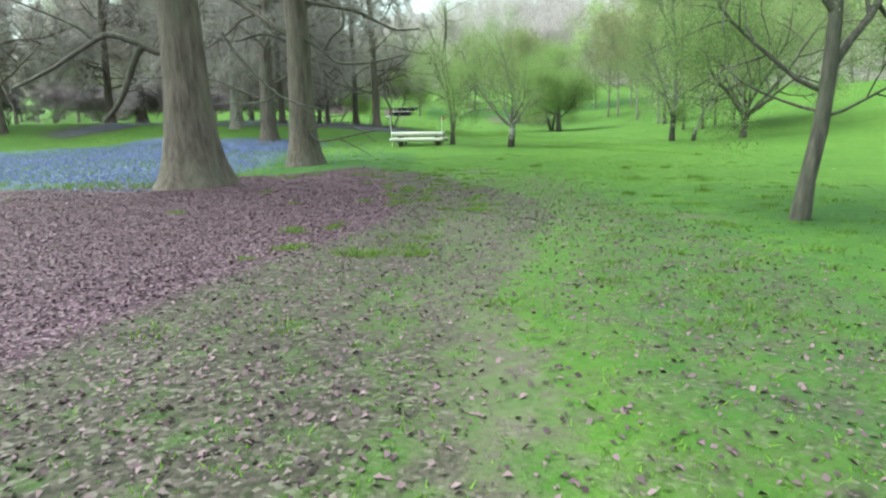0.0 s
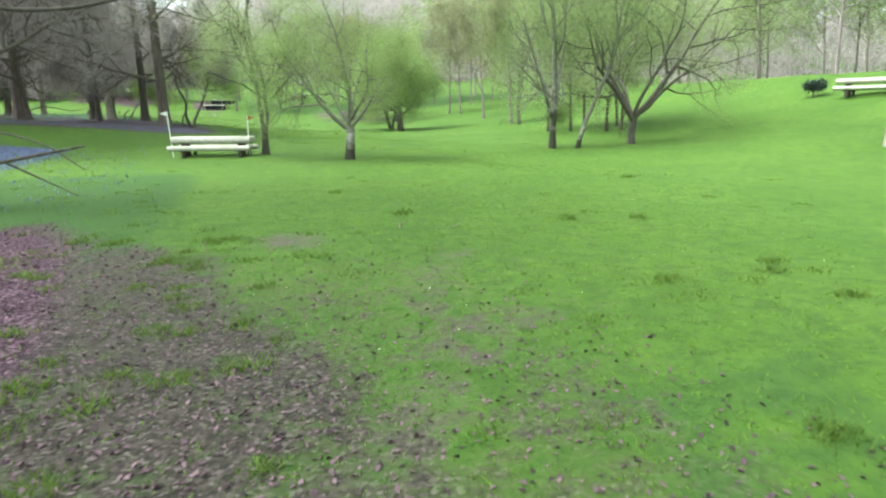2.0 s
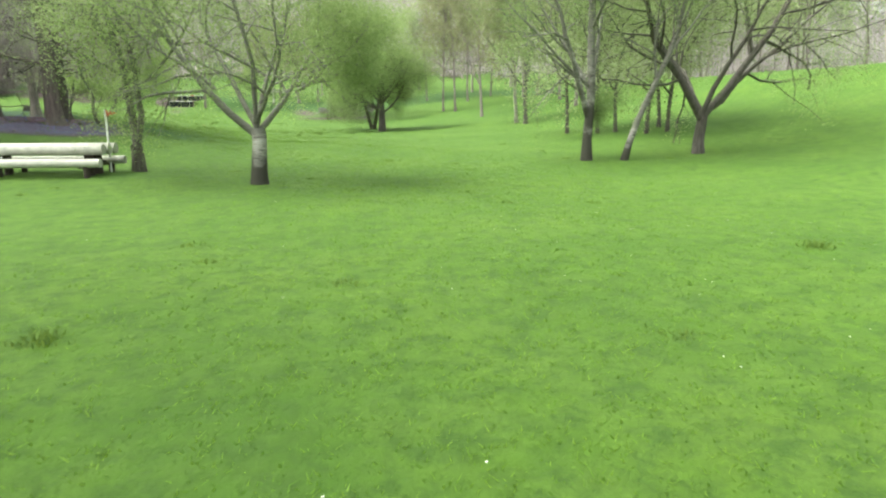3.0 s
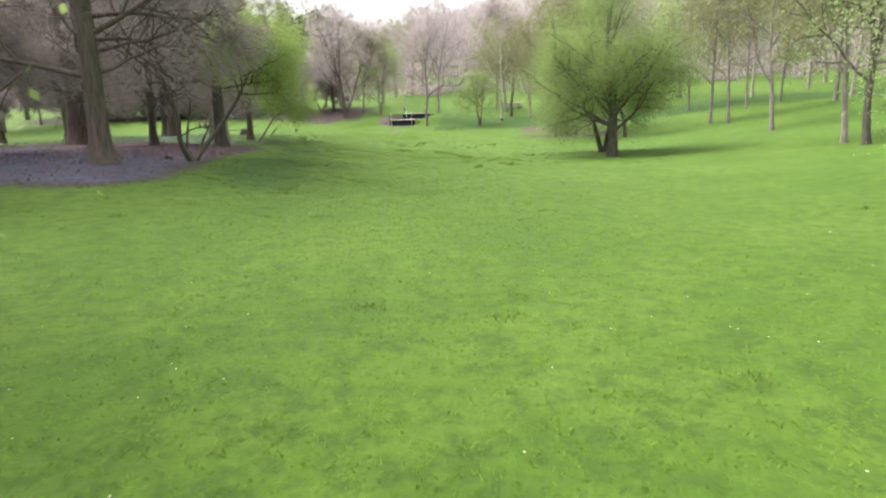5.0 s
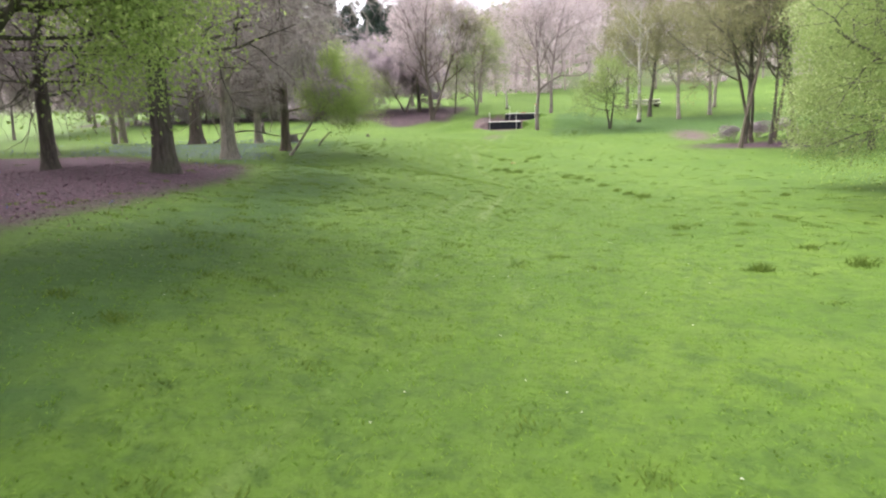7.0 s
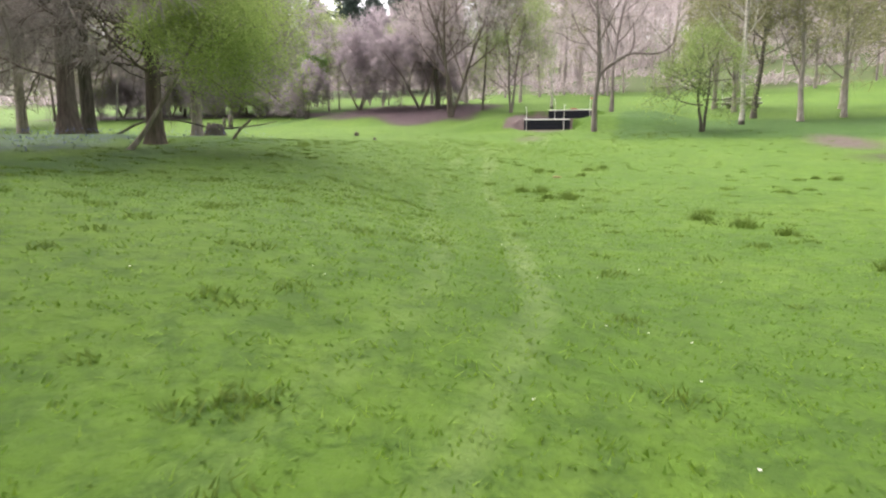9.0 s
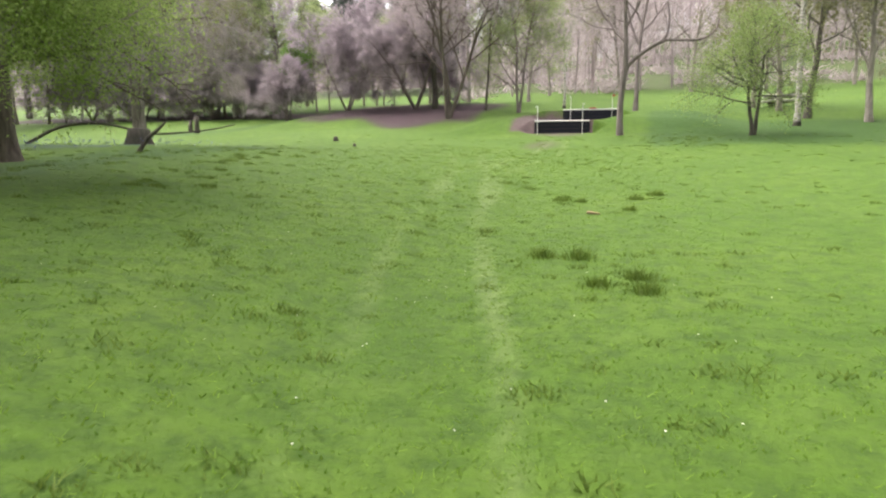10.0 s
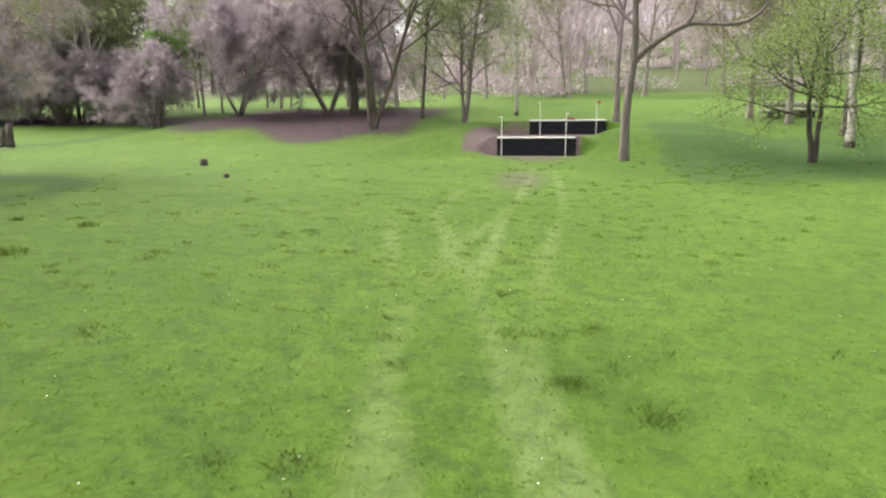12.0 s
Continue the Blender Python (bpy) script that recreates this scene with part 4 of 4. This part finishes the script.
thorn = tree("thorn_tree", -22, 122, "shrub", 6.5, 0.11, BARK_MAUVE, TWIG_PINK, "spreading bare thorn tree with mauve budding twigs", seed=127, group="thorn trees", low=0.2, leaves=0, fine=12, fine_len=0.6, fine_w=0.014,
              stems=((-0.35, 0, 1), (0.4, 0.1, 0.9), (0.1, -0.3, 0.85), (0, 0.35, 0.9)))
spread(thorn, [(-19.4, 118.6), (-13.6, 118.4), (-34.5, 122), (-38, 123), (-43, 122.5), (-49, 122)], (0.9, 1.1))
tree("bright_maple", -23.8, 117.2, "birch", 4.7, 0.08, BARK_DARK, LEAF_VIVID, "small vivid green tree rising out of the thicket", seed=128, low=0.76, leaves=30, leaf=0.06, scatter=0.2)
olive = tree("olive_tree", -38, 122, "feather", 10.5, 0.14, BARK_GREY, LEAF_OLIVE, "dull olive-green tree at the edge of the wood", seed=129, group="olive wood trees", low=0.2, leaves=7, leaf=0.1, scatter=0.45, fine=3, fine_len=0.8)
spread(olive, [(-36, 123.5), (-41, 122), (-46, 123.5), (-33.4, 122), (-50, 118), (-54, 111), (-38, 128)], (0.85, 1.15))
slim = tree("wood_birch", -29, 121.5, "birch", 12, 0.12, BIRCH_WHITE, LEAF_DULL, "pale slim birch in the wood", seed=122, group="wood birches", low=0.3, leaves=3, leaf=0.1, fine=2)
spread(slim, [(-30.6, 119.4), (-29.4, 119.0), (-33, 125), (-40, 127), (-13, 127), (-3, 124), (-46, 118)])
fresh = tree("wood_tree", -28, 124, "feather", 12, 0.11, BARK_MAUVE, LEAF_SPRING, "fresh green tree in the wood edge", seed=123, group="green wood trees", low=0.25, leaves=5, leaf=0.12, scatter=0.45)
spread(fresh, [(-29, 124.5), (-46, 125), (-54, 118), (-42, 130), (-56, 108), (38, 98), (44, 78), (48, 58), (52, 88), (60, 70), (58, 50), (31, 104), (-48, 130), (48, 22), (66, 30), (36, 84)]
       + [(34 + 7.5 * (k % 7) + float(rng.uniform(-3, 3)), 48 + 11 * (k // 7) + float(rng.uniform(-4, 4))) for k in range(35) if k % 2 == 0 and (k % 7 > 1 or k // 7 > 2)])
for gx, gy, size in ((-31, 128, 0.62), (-27, 130, 0.55), (-32.5, 126, 0.7), (-26.5, 126.5, 0.6), (-37, 129, 0.7), (-22, 132, 0.5)):
    copy_thing(fresh, pose(gx, gy, ground(gx, gy), 0, 0, gx * 40) @ Matrix.Diagonal((size * 1.15, size * 1.15, size, 1)))
mauve = tree("bare_wood_tree", -10, 132, "bare", 13, 0.2, BARK_PALE, TWIG_MAUVE, "bare mauve-twigged woodland tree", seed=124, group="bare wood trees", low=0.22, leaves=0, fine=6, fine_len=1.0, fine_w=0.022)
spots = [(-12, 128), (-8, 136), (34, 118), (40, 110), (48, 104), (56, 98), (60, 84), (64, 60), (24, 150), (16, 152), (8, 150), (0, 153), (-8, 150), (32, 148), (40, 144), (48, 136), (56, 126), (62, 112), (50, 118), (70, 95), (72, 72), (58, 36), (70, 45), (54, 26)]
spots += [(float(rng.uniform(-62, -24)), 12 + 3.6 * k) for k in range(27)]
spread(mauve, spots)
for gx, gy, size in ((-17, 134, 0.6), (-21, 128, 0.5), (-26, 136, 0.5), (-34, 138, 0.55), (-44, 140, 0.6), (-15, 126, 0.65)):
    copy_thing(mauve, pose(gx, gy, ground(gx, gy), 0, 0, gx * 40) @ Matrix.Diagonal((size * 1.2, size * 1.2, size, 1)))
conifer_spots = [(-39, 168), (-33, 166), (-45, 171), (-36, 174), (-50, 168), (-28, 172), (-58, 140), (-62, 126), (-31, 170), (-42, 165)]


def conifer(x, y, h, seed):
    r = np.random.default_rng(seed)
    ob = empty("pine_tree", x, y, label="dark evergreen pine rising over the wood", category="tree", group="dark pines")
    wood, green = Soup(), Soup()
    tube(wood, [(0, 0, -0.2), (0.1, 0, h * 0.5), (0, 0.1, h)], (0.3, 0.2, 0.05), 10)
    n = 3800
    t = r.uniform(0.35, 1, n)
    lump = 0.75 + 0.25 * np.sin(t * 31) + r.normal(0, 0.15, n)
    rad = h * 0.24 * np.sqrt(np.clip(1.02 - t, 0, 1)) * 1.5 * lump * np.sqrt(r.uniform(0.1, 1, n))
    a = r.uniform(0, 2 * np.pi, n)
    c = np.stack([rad * np.cos(a), rad * np.sin(a), t * h], 1)
    diamonds(green, r, c, 0.32, 0.4, 0.0)
    child("trunk", wood.mesh("trunk", BARK_DARK, True), ob)
    child("crown", green.mesh("crown", LEAF_DARK), ob)
    return ob


pine = conifer(-22, 150, 17, 130)
spread(pine, conifer_spots, (0.9, 1.25))


def far_woodland():
    """Bare trees of the wooded hill, far behind the meadow, as one mass."""
    r = np.random.default_rng(9)
    wood = Soup()
    for _ in range(1150):
        while True:
            x, y = r.uniform(-170, 190), r.uniform(30, 300)
            d = y - (150 - 0.35 * max(0, x - 20) - 0.5 * max(0, x - 62) + 0.1 * max(0, -x - 40))
            if d > 0 and (x > 66 or y > 120) and not (-64 < x < -16 and y < 185):
                break
        h = r.uniform(11, 17) - 5.5 * (1 - soft(-45, 5, x))
        z = ground(x, y)
        tube(wood, [(x, y, z - 0.3), (x + r.normal(0, 0.3), y, z + h * 0.5), (x, y + r.normal(0, 0.4), z + h)], (0.13, 0.09, 0.02), 5)
        n = 200
        t = np.sqrt(r.uniform(0.05, 1, n))
        a = r.uniform(0, 2 * np.pi, n)
        rad = h * 0.3 * np.sin(np.clip(t, 0.12, 1) * np.pi * 0.9) * r.uniform(0.1, 1, n)
        roots = np.stack([x + rad * np.cos(a), y + rad * np.sin(a), z + t * h], 1)
        ways = np.stack([np.cos(a) * 0.6, np.sin(a) * 0.6, np.full(n, 0.9)], 1)
        needles(wood, r, roots, ways, 2.0, 0.085, 0.4, 0.0)
        if r.uniform() < 0.9:
            n = 110
            bx, by = x + r.normal(0, 3), y + r.normal(0, 3)
            bz, size = ground(bx, by), r.uniform(1.2, 3.2)
            a = r.uniform(0, 2 * np.pi, n)
            rad = size * np.sqrt(r.uniform(0, 1, n))
            roots = np.stack([bx + rad * np.cos(a), by + rad * np.sin(a), bz + size * 0.8 * r.uniform(0, 1, n) * (1 - rad / size * 0.6)], 1)
            needles(wood, r, roots, np.stack([np.cos(a), np.sin(a), np.full(n, 0.8)], 1), 1.1, 0.09, 0.5, 0.0)
    ob = new("far_woodland", wood.mesh("far_woodland", TWIG_MAUVE))
    return tagged(ob, "hazy mauve-brown bare woodland on the far hillside", "woodland", kind="stuff")


far_woodland()

# ---- small growth and litter on the ground ----
RIDE = ((-4, 0), (10, 1.2), (16, 3.8), (27, 9), (32, 9.3), (45, 7.4), (54, 5.8), (68, 4.3), (82, 0), (110, -1))


def blades(soup, r, roots, height, width, lean):
    n = len(roots)
    a = r.uniform(0, 2 * np.pi, n)
    side = np.stack([np.cos(a), np.sin(a), np.zeros(n)], 1) * width
    tip = np.stack([r.normal(0, lean, n), r.normal(0, lean, n), np.ones(n)], 1) * (height * r.uniform(0.6, 1.3, n))[:, None]
    v = np.stack([roots - side, roots + side, roots + tip], 1)
    i = np.arange(n)[:, None] * 3
    soup.add(v.reshape(-1, 3), i + np.arange(3))


def on_ground(xy):
    return np.array([(x, y, ground(x, y) - 0.008) for x, y in xy])


def meadow_grass():
    r = np.random.default_rng(21)
    soup = Soup()
    y = r.uniform(1.5, 100, 80000)
    x = np.interp(y, [a for a, _ in RIDE], [b for _, b in RIDE]) + r.normal(0, 3.4, len(y))
    keep = []
    for px, py in zip(x, y):
        litter, soil = zone_at(px, py)[:2]
        if r.uniform() > max(litter * 1.15, soil * 1.2):
            keep.append((px, py))
    base = on_ground(keep)
    for k in range(4):
        blades(soup, r, base + np.c_[r.normal(0, 0.03, (len(base), 2)), np.zeros(len(base))], 0.028, 0.008, 1.0)
    return tagged(new("meadow_grass", soup.mesh("meadow_grass", GRASS_BLADE)), "short fresh green meadow grass blades", "grass", kind="stuff")


def tussocks():
    r = np.random.default_rng(22)
    soup = Soup()
    spots = [(2.92, 78.6), (3.3, 79.0), (3.4, 78.4), (2.15, 80.0), (2.6, 80.0), (1.7, 85.7), (2.1, 85.5), (3.6, 86.5), (3.2, 85.9), (3.1, 84.6), (5.6, 75.7), (6.1, 75.1), (6.5, 74.5), (7.0, 72.4), (7.7, 69.4), (8.1, 68.5), (7.4, 70.6), (9.6, 84.3), (9.2, 84.6), (10.1, 58.9), (8.8, 58.6), (11.7, 68.2),
             (5.6, 11.7), (4.6, 11.4), (4.3, 12.0), (6.8, 14.9), (6.6, 18.9), (4.2, 20.6), (5.5, 14.9), (7.2, 15.3), (6.6, 13.8), (0.1, 87.4), (1.0, 81.7), (8.6, 83.7), (6.6, 81.0),
             (8.2, 80.8), (7.6, 80.4), (5.8, 76.6), (6.0, 73.5), (7.9, 68.5), (8.2, 61.8), (9.4, 62.2), (9.8, 60.0), (4.1, 20.4), (6.7, 19.2), (3.4, 23.4), (7.7, 18.6), (11.2, 24.0),
             (-4.8, 80.6), (-4.5, 80.8), (-5.0, 81.1), (-4.7, 82.4), (-4.0, 81.5), (-5.4, 83.7), (-6.4, 85.1), (-6.7, 85.8), (-6.0, 85.6), (-7.1, 86.8), (-7.1, 87.6), (-8.2, 89.6),
             (-7.5, 89.1), (-7.1, 90.8), (-6.6, 88.9), (-7.8, 87.8), (-9.7, 90.6), (-8.4, 90.9), (0.75, 87.1)]
    tufts = len(spots)
    while len(spots) < tufts + 75:
        x, y = r.uniform(-4, 2.4), r.uniform(6, 19.5)
        if r.uniform() < math.exp(-((x - 0.5 - edge(LITTER_EDGE, y)) / 1.0) ** 2) + 0.08:
            spots.append((x, y))
    while len(spots) < 1630:
        y = r.uniform(3, 104) if len(spots) < 640 else r.uniform(58, 106)
        x = float(np.interp(y, [a for a, _ in RIDE], [b for _, b in RIDE])) + r.normal(0, 6)
        if r.uniform() < zone_at(x, y)[4] * 1.1 + (0.035 if len(spots) < 640 else 0.3):
            spots.append((x, y))
    for k, (x, y) in enumerate(spots):
        big = r.uniform(0.7, 1.3)
        n, h, w = (150, 0.135, 0.085) if k < 22 else (100, 0.1, 0.1) if k < tufts else (90, 0.075, 0.1) if k < tufts + 75 else (60, 0.06, 0.12) if k < 640 else (44, 0.055, 0.08)
        off = r.normal(0, 1, (n, 2)) * np.array([w, w * 0.8]) * big
        xy = off + np.array([x, y])
        tall = h * big * np.exp(-(off ** 2).sum(1) / (2.5 * w * big) ** 2)
        blades(soup, r, on_ground(xy), tall, 0.008, 0.5 if k < 22 else 0.7)
    return tagged(new("rough_grass", soup.mesh("rough_grass", GRASS_ROUGH)), "dark rough grass tussocks standing in the mown meadow", "grass", kind="stuff")


def fallen_leaves():
    r = np.random.default_rng(23)
    soup = Soup()
    pts = []
    while len(pts) < 100000:
        x, y = r.uniform(-9, 4.5), r.uniform(1, 22)
        if r.uniform() < zone_at(x, y)[0] ** 2 * (1.0 if y < 14 else 0.6):
            pts.append((x, y))
    while len(pts) < 114000:
        x, y = r.uniform(-9, 1.5), r.uniform(46, 72)
        if r.uniform() < zone_at(x, y)[0]:
            pts.append((x, y))
    base = on_ground(pts) + np.array([0, 0, 0.014])
    n = len(base)
    a = r.uniform(0, 2 * np.pi, n)
    s = r.uniform(0.008, 0.027, n)[:, None]
    d = np.stack([np.cos(a), np.sin(a), r.normal(0, 0.35, n)], 1) * s
    e = np.stack([-np.sin(a), np.cos(a), r.normal(0, 0.35, n)], 1) * s * 0.6
    up = np.c_[np.zeros((n, 2)), r.uniform(0, 0.016, n)]
    v = np.stack([base - d, base + e + up, base + d, base - e + up], 1)
    i = np.arange(n)[:, None] * 4
    soup.add(v.reshape(-1, 3), None, i + np.arange(4))
    return tagged(new("fallen_leaves", soup.mesh("fallen_leaves", DEAD_LEAF)), "curled brown and mauve dead leaves covering the woodland floor", "leaf litter", kind="stuff")


def bluebells():
    r = np.random.default_rng(24)
    flowers = Soup()
    pts = []
    while len(pts) < 19500:
        x, y = (r.uniform(-20, 1), r.uniform(15, 39)) if len(pts) < 18000 else (r.uniform(-28, 1), r.uniform(46, 105))
        if r.uniform() < zone_at(x, y)[2] * (1 if y < 42 else 0.8):
            pts.append((x, y))
    base = on_ground(pts)
    top = base + np.c_[r.normal(0, 0.04, (len(base), 2)), r.uniform(0.12, 0.26, len(base))]
    diamonds(flowers, r, np.repeat(top, 2, 0) + r.normal(0, 0.03, (len(top) * 2, 3)), 0.028, 0.6, 0.5)
    ob = tagged(new("bluebells", flowers.mesh("bluebells", BLUEBELL)), "drift of violet-blue bluebells under the trees", "flowers", kind="stuff")
    leaves = Soup()
    blades(leaves, r, np.repeat(base, 2, 0) + np.c_[r.normal(0, 0.04, (len(base) * 2, 2)), np.zeros(len(base) * 2)], 0.11, 0.01, 0.6)
    tagged(new("bluebell_leaves", leaves.mesh("bluebell_leaves", GRASS_ROUGH)), "dark strap leaves of the bluebell drift", "leaves", kind="stuff")
    return ob


def daisies():
    r = np.random.default_rng(25)
    soup = Soup()
    y = r.uniform(14, 98, 900)
    x = np.interp(y, [a for a, _ in RIDE], [b for _, b in RIDE]) + r.normal(0, 4, len(y))
    base = on_ground(np.stack([x, y], 1)) + np.array([0, 0, 0.06])
    n = len(base)
    for k in range(3):
        a = r.uniform(0, 2 * np.pi, n) + k * 2.1
        s = 0.008
        d = np.stack([np.cos(a), np.sin(a), np.full(n, 0.15)], 1) * s
        e = np.stack([-np.sin(a), np.cos(a), np.full(n, 0.1)], 1) * s
        v = np.stack([base - d, base + e, base + d, base - e], 1)
        i = np.arange(n)[:, None] * 4
        soup.add(v.reshape(-1, 3), None, i + np.arange(4))
    return tagged(new("daisies", soup.mesh("daisies", DAISY)), "scattered tiny white daisies in the meadow", "flowers", kind="stuff")


def fallen_stick(pts, r, label="bleached fallen stick lying in the grass", wood=STICK):
    x, y = pts[0]
    ob = empty("fallen_stick", x, y, label=label, category="stick", group="fallen sticks")
    soup = Soup()
    line = [(px - x, py - y, ground(px, py) - ground(x, y) + 0.02 + 0.012 * (k % 2)) for k, (px, py) in enumerate(pts)]
    tube(soup, line, np.linspace(r, r * 0.45, len(line)), 7)
    child("stem", soup.mesh("stem", wood, True), ob)
    return ob


meadow_grass()
tussocks()
fallen_leaves()
bluebells()
daisies()
fallen_stick(((3.7, 19.0), (3.76, 19.2), (3.8, 19.4), (3.95, 19.45)), 0.012)
fallen_stick(((4.5, 18.85), (4.64, 19.0), (4.78, 19.25)), 0.01)


def tree_stump(x, y, r, h, label):
    ob = empty("tree_stump", x, y, label=label, category="stump")
    soup = Soup()
    tube(soup, [(0, 0, -0.1), (0, 0, h * 0.5), (0.02, 0, h), (0.02, 0, h * 0.96)], (r * 1.3, r, r * 0.9, 0.02), 12, 0.2)
    child("stem", soup.mesh("stem", BARK_DARK, True), ob)
    return ob


tree_stump(-12.8, 103.5, 0.13, 0.24, "dark rotten stump standing in the grass")
tree_stump(-10.3, 100.6, 0.08, 0.13, "small dark stump standing in the grass")
fallen_stick(((2.35, 84.15), (2.45, 84.1), (2.58, 84.06)), 0.036, "short tan broken log lying in the grass", TAN_WOOD)


def leaning_stem(x, y, dx, dy, h, r):
    ob = empty("leaning_stem", x, y, label="dark dead stem leaning over the leaf litter", category="dead wood", group="dead stems")
    soup = Soup()
    tube(soup, [(0, 0, -0.1), (dx * 0.4, dy * 0.4, h * 0.45), (dx * 0.8, dy * 0.8, h * 0.8), (dx, dy, h)], (r, r * 0.9, r * 0.7, r * 0.4), 8)
    child("stem", soup.mesh("stem", BARK_DARK, True), ob)
    return ob


leaning_stem(-1.9, 55.5, 0.5, 0.3, 1.4, 0.045)
tree_stump(-2.13, 53.7, 0.12, 0.14, "small dark rotten stump in leaf litter")
tree_stump(-1.6, 54.15, 0.13, 0.16, "small dark rotten stump in leaf litter")
leaning_stem(-3.4, 57.6, 0.5, -0.2, 2.2, 0.05)
leaning_stem(-9.8, 86.0, 0.6, 0.5, 0.8, 0.06)


def low_bough(line, r):
    """A long bough that lies with its butt on the ground and sweeps up; line: x, y and height over the ground."""
    x, y = line[0][:2]
    ob = empty("fallen_bough", x, y, label="long dark bough sweeping low over the meadow edge", category="dead wood", group="dead stems")
    soup = Soup()
    pts = curved([(px - x, py - y, ground(px, py) - ground(x, y) + h) for px, py, h in line])
    tube(soup, pts, np.linspace(r, r * 0.35, len(pts)), 8)
    child("stem", soup.mesh("stem", BARK_DARK, True), ob)
    return ob


low_bough(((-20.5, 91.5, 0.02), (-19.5, 92.3, 0.75), (-18.2, 93.1, 0.95), (-16.8, 94.2, 0.55), (-15.9, 94.9, 0.6), (-15.4, 96.4, 0.85), (-15.1, 97.8, 1.15)), 0.07)
tree_stump(-25.6, 108.2, 0.15, 1.1, "dark upright broken stump before the thicket")
tree_stump(-26.6, 108.8, 0.13, 0.8, "dark upright broken stump before the thicket")
tree_stump(-13.6, 90.2, 0.4, 0.55, "dark rounded old stump among bluebells")
